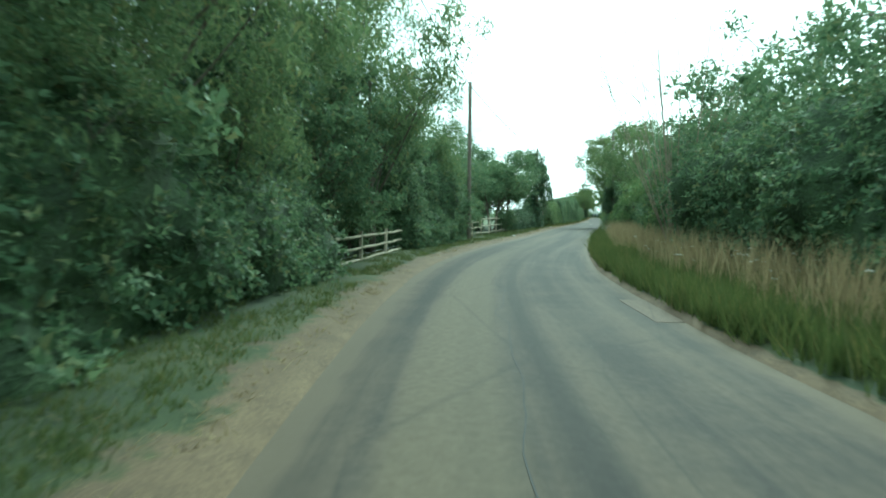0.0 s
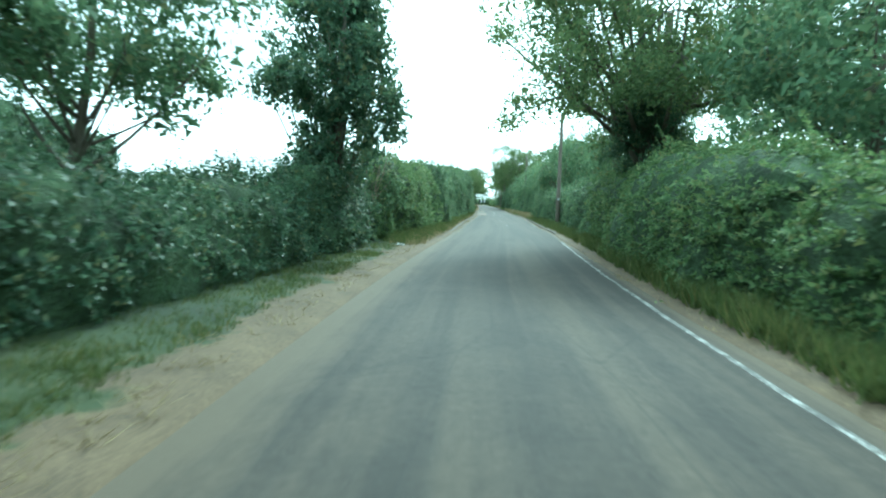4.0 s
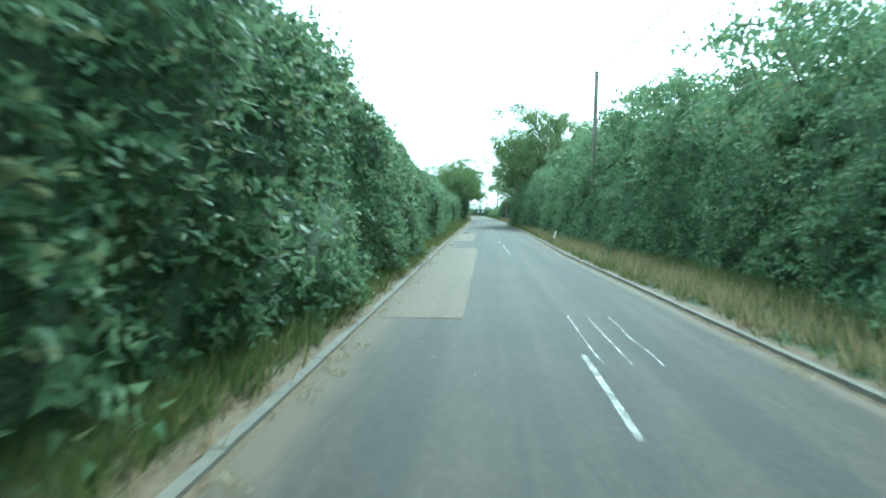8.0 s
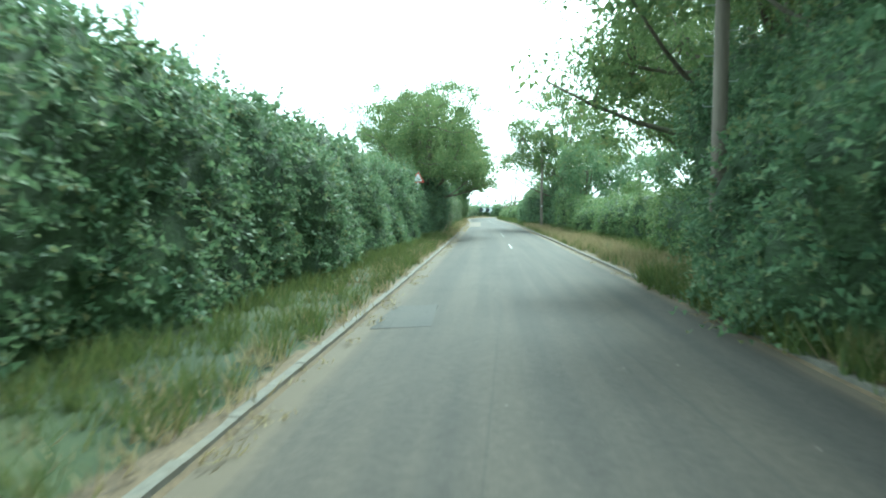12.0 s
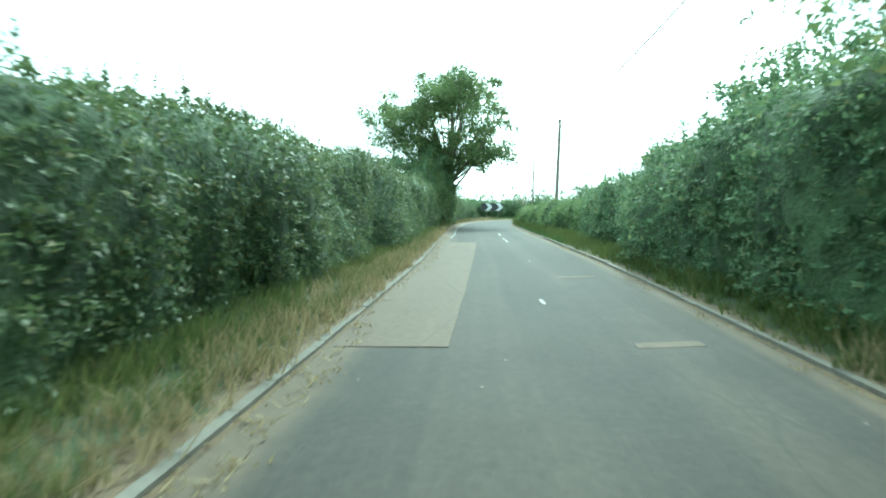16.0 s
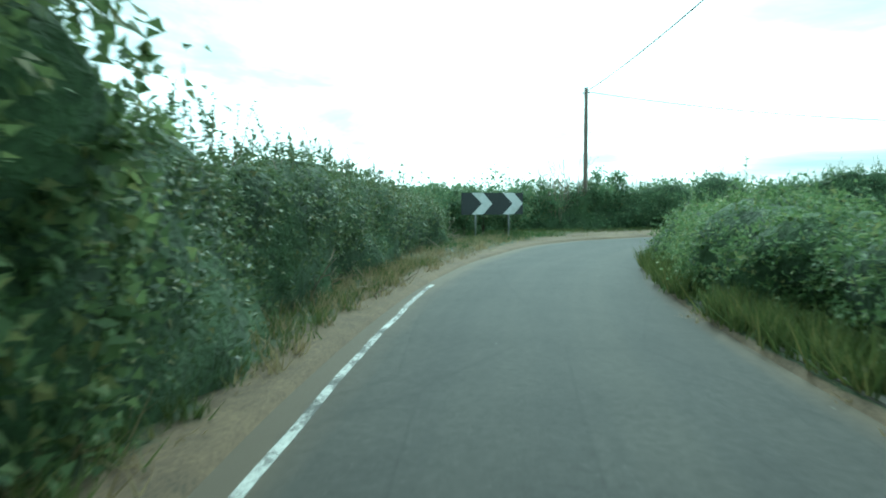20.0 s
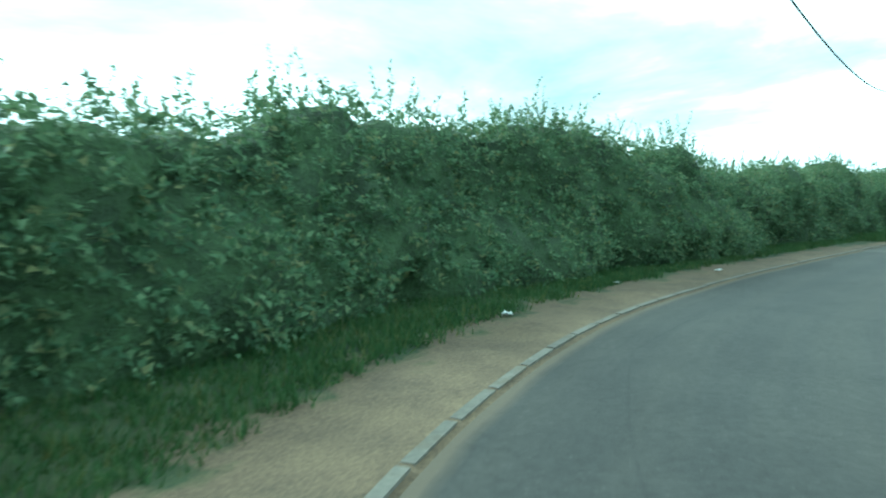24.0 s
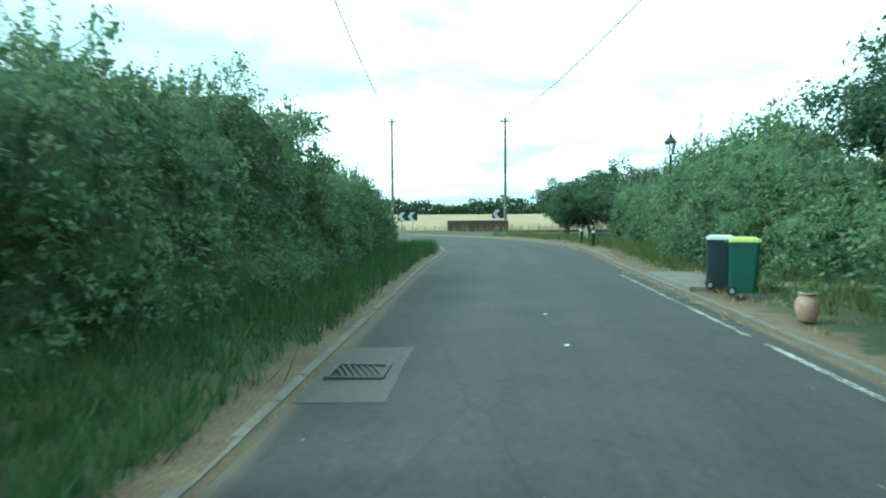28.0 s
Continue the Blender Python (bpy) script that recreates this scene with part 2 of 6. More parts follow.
def verge_material(name):
    """Straw and bare earth beside the road that breaks up into rough grass further out. The map holds the distance as a share of the bare strip."""
    m, nt, b = material(name)
    sep2 = node(nt, "ShaderNodeSeparateXYZ", {0: node(nt, "ShaderNodeTexCoord").outputs["UV"]})
    v = coords(nt)
    n1, n2, n3 = noise_of(nt, v, 1.1, 6, 0.65), noise_of(nt, v, 26, 4, 0.7), noise_of(nt, v, 0.35, 3)
    earth = ramp(nt, mth(nt, "ADD", mth(nt, "MULTIPLY", n2, 0.6), mth(nt, "MULTIPLY", n1, 0.4)), [(0.36, (0.046, 0.035, 0.022)), (0.5, (0.108, 0.077, 0.045)), (0.66, (0.172, 0.126, 0.070))])
    grass = ramp(nt, mth(nt, "ADD", mth(nt, "MULTIPLY", n2, 0.55), mth(nt, "MULTIPLY", n3, 0.45)), [(0.40, (0.015, 0.025, 0.009)), (0.5, (0.031, 0.047, 0.014)), (0.62, (0.062, 0.066, 0.024))])
    f = mth(nt, "ADD", sep2.outputs[1], mth(nt, "MULTIPLY", mth(nt, "SUBTRACT", n1, 0.5), 2.3))
    nt.links.new(mixc(nt, ramp(nt, f, [(0.75, (0, 0, 0)), (1.15, (1, 1, 1))]), earth, grass), b.inputs["Base Color"])
    b.inputs["Roughness"].default_value = 0.95
    bump(nt, b, n2, 0.6, 0.012)
    return m


def paint_material(name, colour, worn):
    """Road or sign paint, worn through to the tarmac in flecks."""
    m, nt, b = material(name)
    v = coords(nt)
    f = mth(nt, "ADD", mth(nt, "MULTIPLY", noise_of(nt, v, 22, 5, 0.7), 0.6), mth(nt, "MULTIPLY", noise_of(nt, v, 2.0, 4), 0.4))
    c = ramp(nt, noise_of(nt, v, 9, 4), [(0.3, tuple(0.72 * x for x in colour)), (0.7, colour)])
    nt.links.new(mixc(nt, ramp(nt, f, [(worn - 0.05, (1, 1, 1)), (worn + 0.05, (0, 0, 0))]), c, (0.050, 0.047, 0.043)), b.inputs["Base Color"])
    b.inputs["Roughness"].default_value = 0.7
    return m


ASPHALT = road_material("asphalt", (0.034, 0.033, 0.031), (0.058, 0.056, 0.052), 0.5)
PATCH = road_material("patch_asphalt", (0.088, 0.073, 0.058), (0.125, 0.104, 0.083), 0.25)
PATCH_DARK = road_material("dark_patch_asphalt", (0.043, 0.045, 0.047), (0.066, 0.069, 0.069), 0.1)
PATCH_GREY = road_material("grey_patch_asphalt", (0.070, 0.064, 0.057), (0.098, 0.09, 0.08), 0.1)
VERGE = verge_material("verge_earth_and_grass")
GRASS_GROUND = plain("rough_grass_ground", (0.03, 0.05, 0.018), (0.10, 0.115, 0.045), 0.95, 1.2, 0, 0.8, 0.04)
STUBBLE = plain("dry_stubble", (0.20, 0.148, 0.074), (0.32, 0.245, 0.13), 0.95, 0.8, 0, 0.6, 0.05, (0.2, 1, 1))
CONCRETE = plain("old_kerb_concrete", (0.085, 0.078, 0.064), (0.165, 0.152, 0.125), 0.9, 3.0, 0, 0.5, 0.006, (1, 1, 1), (0.10, 0.082, 0.055))
WHITE_LINE = paint_material("worn_white_line", (0.54, 0.54, 0.51), 0.51)
FAINT_LINE = paint_material("faint_white_line", (0.42, 0.42, 0.40), 0.535)
FENCE_WOOD = plain("weathered_fence_wood", (0.30, 0.265, 0.19), (0.52, 0.46, 0.34), 0.85, 2.5, 0, 0.5, 0.005, (1, 1, 0.25), (0.14, 0.14, 0.08))
POLE_WOOD = plain("creosoted_pole_wood", (0.095, 0.078, 0.062), (0.20, 0.165, 0.13), 0.85, 2.2, 0, 0.5, 0.006, (1, 1, 0.12), (0.24, 0.21, 0.17))
BARK = plain("rough_bark", (0.05, 0.042, 0.03), (0.14, 0.118, 0.085), 0.95, 2.0, 0, 1.0, 0.02, (1, 1, 0.35), (0.10, 0.12, 0.06))
TWIG = plain("dry_twigs", (0.14, 0.11, 0.08), (0.30, 0.25, 0.18), 0.9, 3.0)
# Hedge core: mottled leaf green kept dark, so shade is in the colour.
CORE = plain("painted_shade_core", (0.016, 0.028, 0.012), (0.07, 0.115, 0.042), 0.9, 2.2, 0, 1.0, 0.08)
STEEL = plain("galvanised_steel", (0.26, 0.27, 0.27), (0.42, 0.43, 0.43), 0.5, 5.0, 0.7)
IRON = plain("cast_iron", (0.035, 0.034, 0.033), (0.09, 0.08, 0.07), 0.6, 6.0, 0.6)
WIRE = plain("black_cable", (0.02, 0.02, 0.02), (0.035, 0.035, 0.035), 0.7)
BLACK_FACE = plain("black_sign_face", (0.010, 0.014, 0.015), (0.022, 0.027, 0.028), 0.45, 2.0)
WHITE_FACE = plain("white_sign_face", (0.42, 0.45, 0.45), (0.56, 0.58, 0.57), 0.45, 2.5, 0, 0.1, 0.002, (1, 1, 1), (0.38, 0.40, 0.37))
RED_FACE = plain("red_sign_face", (0.32, 0.03, 0.025), (0.45, 0.05, 0.04), 0.45, 3.0)
BIN_GREEN = plain("green_bin_plastic", (0.010, 0.052, 0.035), (0.018, 0.075, 0.052), 0.45, 3.0)
BIN_DARK = plain("dark_bin_plastic", (0.010, 0.020, 0.024), (0.02, 0.034, 0.038), 0.45, 3.0)
LID_LIME = plain("lime_lid_plastic", (0.36, 0.40, 0.08), (0.48, 0.52, 0.14), 0.4, 3.0)
LID_PALE = plain("pale_lid_edge", (0.38, 0.42, 0.40), (0.5, 0.53, 0.5), 0.4, 3.0)
RUBBER = plain("black_rubber", (0.012, 0.012, 0.012), (0.03, 0.03, 0.03), 0.8, 6.0)
CLAY = plain("terracotta", (0.24, 0.15, 0.11), (0.36, 0.25, 0.19), 0.85, 4.0, 0, 0.3, 0.004, (1, 1, 1), (0.38, 0.30, 0.22))
BLACK_PAINT = plain("black_gloss_paint", (0.012, 0.014, 0.013), (0.025, 0.028, 0.026), 0.35, 5.0)
BRICK_DARK = plain("sooty_brick", (0.05, 0.036, 0.028), (0.13, 0.085, 0.06), 0.9, 3.0, 0, 0.6, 0.006)
BRICK_WALL = plain("house_brick", (0.22, 0.12, 0.085), (0.34, 0.20, 0.14), 0.9, 3.0, 0, 0.5, 0.005)
ROOF_TILE = plain("clay_roof_tile", (0.15, 0.098, 0.072), (0.26, 0.175, 0.128), 0.9, 2.0, 0, 0.6, 0.01)
SHED_WOOD = plain("grey_shed_boards", (0.16, 0.16, 0.15), (0.30, 0.30, 0.28), 0.9, 2.0, 0, 0.5, 0.006, (0.15, 1, 1))
LITTER = plain("dirty_white_plastic", (0.55, 0.56, 0.55), (0.8, 0.8, 0.78), 0.5, 8.0)
LITTER_LIME = plain("lime_litter", (0.55, 0.62, 0.12), (0.7, 0.75, 0.25), 0.6, 8.0)
STRAW = leaf_material("dry_grass", (0.14, 0.108, 0.055), (0.24, 0.19, 0.10), (0.42, 0.35, 0.21), 0.3, 0.8)
GRASS = leaf_material("green_grass", (0.036, 0.060, 0.017), (0.076, 0.110, 0.031), (0.165, 0.178, 0.062), 0.35, 0.6)
LEAF = leaf_material("hedge_leaves", (0.040, 0.080, 0.040), (0.105, 0.172, 0.083), (0.23, 0.30, 0.155))
LEAF_LIGHT = leaf_material("bright_hedge_leaves", (0.05, 0.098, 0.034), (0.124, 0.195, 0.072), (0.26, 0.325, 0.135), 0.40)
LEAF_DARK = leaf_material("dark_shrub_leaves", (0.026, 0.056, 0.032), (0.070, 0.124, 0.066), (0.17, 0.23, 0.125), 0.42, 0.42)
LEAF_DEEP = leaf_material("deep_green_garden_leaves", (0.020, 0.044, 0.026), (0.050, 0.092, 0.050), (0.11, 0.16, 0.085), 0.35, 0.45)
LEAF_GOLD = leaf_material("golden_hedge_leaves", (0.075, 0.098, 0.030), (0.175, 0.205, 0.066), (0.34, 0.36, 0.13), 0.40)
LEAF_OLIVE = leaf_material("olive_thorn_leaves", (0.034, 0.060, 0.024), (0.082, 0.124, 0.050), (0.17, 0.205, 0.095), 0.38, 0.5)
LEAF_OAK = leaf_material("oak_leaves", (0.036, 0.068, 0.028), (0.100, 0.152, 0.058), (0.22, 0.27, 0.11), 0.48)
LEAF_WILLOW = leaf_material("narrow_pale_leaves", (0.05, 0.09, 0.038), (0.115, 0.175, 0.075), (0.24, 0.29, 0.13), 0.42)
PETAL = plain("white_petals", (0.55, 0.56, 0.52), (0.75, 0.76, 0.72), 0.8, 8.0)
NEEDLE = leaf_material("conifer_needles", (0.020, 0.042, 0.026), (0.038, 0.072, 0.042), (0.06, 0.10, 0.058), 0.15)
# Greener than GRASS, and lowered in tone for hedge shade on the verge.
LUSH = leaf_material("lush_shaded_grass", (0.026, 0.060, 0.018), (0.050, 0.102, 0.032), (0.10, 0.155, 0.052), 0.35, 0.65)
m_glass, nt_, b_ = material("lantern_glass")
b_.inputs["Transmission Weight"].default_value, b_.inputs["Roughness"].default_value = 0.9, 0.15
GLASS = m_glass


# ---- the line of the lane: s metres along it, d metres to its right ----
KNOTS = [(18.6, -78.9), (14.5, -49.2), (11.0, -24.5), (7.6, 0.3), (6.1, 10.2), (5.2, 20.1), (5.3, 30.1), (6.0, 40.1), (6.9, 55.1), (7.8, 75.0), (9.8, 100.0),
         (11.5, 129.9), (13.2, 159.9), (14.8, 189.8), (16.3, 219.8), (17.3, 244.7), (18.0, 269.7), (18.3, 289.7), (18.5, 304.7), (19.2, 314.7), (20.4, 321.6),
         (22.5, 328.2), (25.9, 334.3), (30.6, 339.3), (36.8, 342.2), (43.6, 342.5), (50.4, 341.1), (57.1, 339.0), (65.6, 336.0), (79.8, 331.2), (94.0, 326.4), (103.5, 323.2)]
# past the last straight the lane swings left
for a in (25, 50, 75, 95):
    h0 = np.array((0.948, -0.318))
    n0, r0 = np.array((0.318, 0.948)), 17.0
    p = np.array((103.5, 323.2)) + r0 * (math.sin(radians(a)) * h0 + (1 - math.cos(radians(a))) * n0)
    KNOTS.append((float(p[0]), float(p[1])))
for k in (30, 80, 200):
    KNOTS.append((float(p[0]) + 0.23 * k, float(p[1]) + 0.97 * k))


def spline(knots):
    k = np.array(knots, float)
    t = np.r_[0, np.cumsum(np.linalg.norm(np.diff(k, axis=0), axis=1))]
    m = np.gradient(k, t, axis=0)
    u = np.arange(0, t[-1], 0.25)
    i = np.clip(np.searchsorted(t, u, side="right") - 1, 0, len(t) - 2)
    h, w = (t[i + 1] - t[i])[:, None], ((u - t[i]) / (t[i + 1] - t[i]))[:, None]
    xy = (2 * w**3 - 3 * w**2 + 1) * k[i] + (w**3 - 2 * w**2 + w) * h * m[i] + (3 * w**2 - 2 * w**3) * k[i + 1] + (w**3 - w**2) * h * m[i + 1]
    s = np.r_[0, np.cumsum(np.linalg.norm(np.diff(xy, axis=0), axis=1))]
    at0 = np.argmin(np.abs(xy[:, 1] - 0.3) + 100 * (np.arange(len(xy)) > 600))
    return s - s[at0], xy, np.gradient(xy, s, axis=0)


LS, LXY, LT = spline(KNOTS)
LS = LS + np.interp(LS, [325, 352, 600], [0, 0.6, 0.6])
S_END = float(LS[-1])


def at(s, d, z=0.0):
    """World places of points s along and d right of the lane's line."""
    s, d, z = np.broadcast_arrays(np.asarray(s, float), np.asarray(d, float), np.asarray(z, float))
    x, y = np.interp(s, LS, LXY[:, 0]), np.interp(s, LS, LXY[:, 1])
    tx, ty = np.interp(s, LS, LT[:, 0]), np.interp(s, LS, LT[:, 1])
    n = np.hypot(tx, ty)
    return np.stack([x + d * ty / n, y - d * tx / n, z], -1)


def heading(s):
    """Turn about z, in degrees, that lays +y along the lane."""
    return math.degrees(math.atan2(-np.interp(s, LS, LT[:, 0]), np.interp(s, LS, LT[:, 1])))


def spot(s, d, z=0.0, turn=0.0):
    p = at(s, d, z)
    return pose(float(p[0]), float(p[1]), float(p[2]), 0, 0, heading(s) + turn)


def table(*rows):
    r = np.array(rows, float)
    return lambda s: np.interp(s, r[:, 0], r[:, 1])


EDGE_L = table((-80, -1.5), (0, -1.5), (15, -1.9), (38, -2.6), (52, -2.3), (80, -2.2), (110, -2.2), (132, -1.7), (156, -1.9), (196, -2.1), (254, -2.0), (274, -1.7), (310, -1.75),
               (320, -2.05), (330, -2.5), (335, -3.05), (338.5, -2.85), (343, -1.8), (348, -1.4), (356, -1.6), (380, -1.8), (395, -1.85), (410, -2.0), (600, -2.2))
EDGE_R = table((-80, 3.7), (0, 3.7), (25, 3.5), (45, 3.0), (55, 3.15), (64, 3.4), (80, 3.6), (108, 3.4), (131, 3.8), (156, 3.2), (196, 3.4), (245, 3.4), (275, 3.8), (305, 3.6), (317, 3.1),
               (330, 2.6), (345, 3.0), (360, 3.7), (395, 3.85), (410, 3.95), (600, 3.5))
BARE_L = table((-80, 0.9), (0, 0.85), (30, 0.9), (50, 0.8), (60, 1.05), (85, 0.95), (100, 0.5), (120, 0.7), (150, 0.35), (240, 0.4), (270, 0.5), (290, 0.55), (312, 0.65), (326, 0.9), (334, 0.8), (337, 1.3), (340, 3.2), (343, 4.4), (347, 2.8), (351, 1.9), (378, 1.5), (386, 0.5), (400, 0.7), (600, 0.7))
BARE_R = table((-80, 0.12), (40, 0.3), (52, 0.9), (95, 0.8), (110, 0.4), (220, 0.5), (232, 1.4), (250, 0.6), (290, 0.25), (320, 0.1), (335, 0.1), (358, 0.5), (370, 1.4), (405, 0.8), (425, 1.5), (600, 1.0))


def vnoise(x, y, seed=0):
    """Smooth noise from 0 to 1 on a lattice, for arrays."""
    x, y = np.asarray(x, float), np.asarray(y, float)
    i, j = np.floor(x).astype(np.int64), np.floor(y).astype(np.int64)
    u, v = x - i, y - j
    u, v = u * u * (3 - 2 * u), v * v * (3 - 2 * v)

    def h(a, b):
        n = (a * 374761393 + b * 668265263 + seed * 2246822519) & 0xFFFFFFFF
        n = ((n ^ (n >> 13)) * 1274126177) & 0xFFFFFFFF
        return ((n ^ (n >> 16)) & 0xFFFF) / 65535.0

    return (h(i, j) * (1 - u) + h(i + 1, j) * u) * (1 - v) + (h(i, j + 1) * (1 - u) + h(i + 1, j + 1) * u) * v


def mesh(name, verts, faces, mat, uvs=(), smooth=False):
    """A mesh from arrays: places, and faces that all have the same number of corners."""
    v, f = np.asarray(verts, np.float32), np.asarray(faces, np.int32)
    me = bpy.data.meshes.new(name)
    me.vertices.add(len(v))
    me.vertices.foreach_set("co", v.ravel())
    me.loops.add(f.size)
    me.loops.foreach_set("vertex_index", f.ravel())
    me.polygons.add(len(f))
    me.polygons.foreach_set("loop_start", np.arange(0, f.size, f.shape[1], dtype=np.int32))
    me.polygons.foreach_set("use_smooth", np.full(len(f), smooth, bool))
    for label, uv in uvs:
        layer = me.uv_layers.new(name=label)
        layer.data.foreach_set("uv", np.asarray(uv, np.float32)[f.ravel()].ravel())
    me.materials.append(mat)
    me.update(calc_edges=True)
    return me


def child(ob, parent, label=""):
    if parent is not None:
        ob.parent = parent
    return tagged(ob, label)


def grid_faces(nu, nv):
    i = (np.arange(nu - 1)[:, None] * nv + np.arange(nv - 1)[None, :]).ravel()
    return np.stack([i, i + 1, i + nv + 1, i + nv], 1)


def tube(points, radii, sides=8, caps=True):
    """A round bar along points, as places and four-cornered faces."""
    p, r = np.asarray(points, float), np.asarray(radii, float)
    t = np.gradient(p, axis=0)
    t /= np.linalg.norm(t, axis=1)[:, None] + 1e-9
    ref = np.where(np.abs(t[:, 2:3]) > 0.9, np.array([[1.0, 0, 0]]), np.array([[0, 0, 1.0]]))
    a = np.cross(ref, t)
    a /= np.linalg.norm(a, axis=1)[:, None] + 1e-9
    b = np.cross(t, a)
    w = np.arange(sides) * 2 * math.pi / sides
    v = p[:, None] + r[:, None, None] * (np.cos(w)[None, :, None] * a[:, None] + np.sin(w)[None, :, None] * b[:, None])
    n, k = len(p), np.arange(sides)
    f = np.concatenate([np.stack([i * sides + k, i * sides + (k + 1) % sides, (i + 1) * sides + (k + 1) % sides, (i + 1) * sides + k], 1) for i in range(n - 1)])
    v = v.reshape(-1, 3)
    if caps:
        v = np.vstack([v, p[0], p[-1]])
        c0, c1 = len(v) - 2, len(v) - 1
        kk = np.arange(0, sides, 2)
        f = np.vstack([f, np.stack([np.full(len(kk), c0), (kk + 2) % sides, (kk + 1) % sides, kk], 1),
                       np.stack([np.full(len(kk), c1), (n - 1) * sides + kk, (n - 1) * sides + (kk + 1) % sides, (n - 1) * sides + (kk + 2) % sides], 1)])
    return v, f


def box(size, centre=(0, 0, 0), taper=1.0, chamfer=0.0):
    """A block with chamfered upright edges; taper shrinks its top."""
    x, y, z = (c / 2 for c in size)
    c = min(chamfer, x * 0.9, y * 0.9)
    ring = [(-x + c, -y), (x - c, -y), (x, -y + c), (x, y - c), (x - c, y), (-x + c, y), (-x, y - c), (-x, -y + c)] if c else [(-x, -y), (x, -y), (x, y), (-x, y)]
    n = len(ring)
    v = [(px * k + centre[0], py * k + centre[1], h + centre[2]) for h, k in ((-z, 1.0), (z, taper)) for px, py in ring]
    f = [(i, (i + 1) % n, n + (i + 1) % n, n + i) for i in range(n)]
    if n == 4:
        f += [(3, 2, 1, 0), (4, 5, 6, 7)]
    else:
        f += [(3, 2, 1, 0), (7, 4, 3, 0), (7, 6, 5, 4), (8, 9, 10, 11), (8, 11, 12, 15), (12, 13, 14, 15)]
    return np.array(v, float), np.array(f)


def lathe(profile, sides=16, centre=(0, 0, 0)):
    """A turned form from (radius, height) pairs."""
    pr = np.array(profile, float)
    w = np.arange(sides) * 2 * math.pi / sides
    v = np.stack([pr[:, 0:1] * np.cos(w), pr[:, 0:1] * np.sin(w), pr[:, 1:2] * np.ones(sides)], -1).reshape(-1, 3) + np.array(centre)
    k = np.arange(sides)
    f = np.concatenate([np.stack([i * sides + k, i * sides + (k + 1) % sides, (i + 1) * sides + (k + 1) % sides, (i + 1) * sides + k], 1) for i in range(len(pr) - 1)])
    return v, f


def joined(*pieces):
    vs, fs, n = [], [], 0
    for v, f in pieces:
        vs.append(v)
        fs.append(np.asarray(f) + n)
        n += len(v)
    return np.vstack(vs), np.vstack(fs)


def turned(piece, m):
    v, f = piece
    a = np.array(m)
    return v @ a[:3, :3].T + a[:3, 3], f


def part(name, piece, mat, parent=None, label="", smooth=False):
    return child(new(name, mesh(name, piece[0], piece[1], mat, (), smooth)), parent, label)


def thing(name, m, label, category, group=""):
    ob = new(name)
    ob.matrix_world = m
    return tagged(ob, label, category, group)


# ---- leaves, grass and wood ----
def leaf_mesh(name, rng, places, normals, length, width, mat, droop=0.25, spread=0.8, simple=False, axis=None):
    """Small folded leaves at places; they lie roughly in the surface whose outward way is given."""
    n = len(places)
    ratio = width / length
    size = np.asarray(length, float).reshape(-1, 1) * rng.uniform(0.65, 1.3, (n, 1))
    nr = normals + spread * rng.normal(size=(n, 3))
    nr /= np.linalg.norm(nr, axis=1)[:, None]
    a = np.cross(nr, rng.normal(size=(n, 3)))
    if axis is not None:
        a = axis + 0.3 * rng.normal(size=(n, 3))
        nr = nr - a * (nr * a).sum(1)[:, None] / ((a * a).sum(1)[:, None] + 1e-9)
        nr /= np.linalg.norm(nr, axis=1)[:, None] + 1e-9
    a[:, 2] -= droop
    a /= np.linalg.norm(a, axis=1)[:, None] + 1e-9
    w = np.cross(nr, a)
    w /= np.linalg.norm(w, axis=1)[:, None] + 1e-9
    half = size * np.mean(ratio) * 0.5
    fold = nr * size * rng.uniform(-0.05, 0.28, (n, 1))
    if simple:
        v = np.stack([places - a * size * 0.45 - w * half * 0.75, places - a * size * 0.2 + w * half * 1.2 + fold * 0.4, places + a * size * 0.55], 1).reshape(-1, 3)
        return mesh(name, v, np.arange(3 * n).reshape(n, 3), mat)
    v = np.stack([places - a * size * 0.5, places - a * size * 0.05 + w * half + fold, places + a * size * 0.5, places - a * size * 0.05 - w * half + fold], 1).reshape(-1, 3)
    return mesh(name, v, np.arange(4 * n).reshape(n, 4), mat)


def grass_mesh(name, rng, places, height, width, mat, lean=0.35):
    n = len(places)
    h = height * rng.uniform(0.5, 1.25, (n, 1))
    w = rng.uniform(0, 2 * math.pi, (n, 1))
    side = np.hstack([np.cos(w), np.sin(w), np.zeros((n, 1))]) * width / 2
    tip = np.hstack([rng.normal(size=(n, 2)) * lean, np.ones((n, 1))]) * h
    mid = tip * np.array([0.35, 0.35, 0.55])
    v = np.stack([places - side, places + side, places + mid + side * 0.7, places + tip, places + mid - side * 0.7], 1).reshape(-1, 3)
    if height < 0.5:
        v = np.stack([places - side, places + side, places + tip], 1).reshape(-1, 3)
        return mesh(name, v, np.arange(3 * n).reshape(n, 3), mat)
    i = np.arange(n)[:, None] * 5
    return mesh(name, v, np.vstack([i + np.array([0, 1, 2]), i + np.array([0, 2, 4]), i + np.array([4, 2, 3])]), mat)


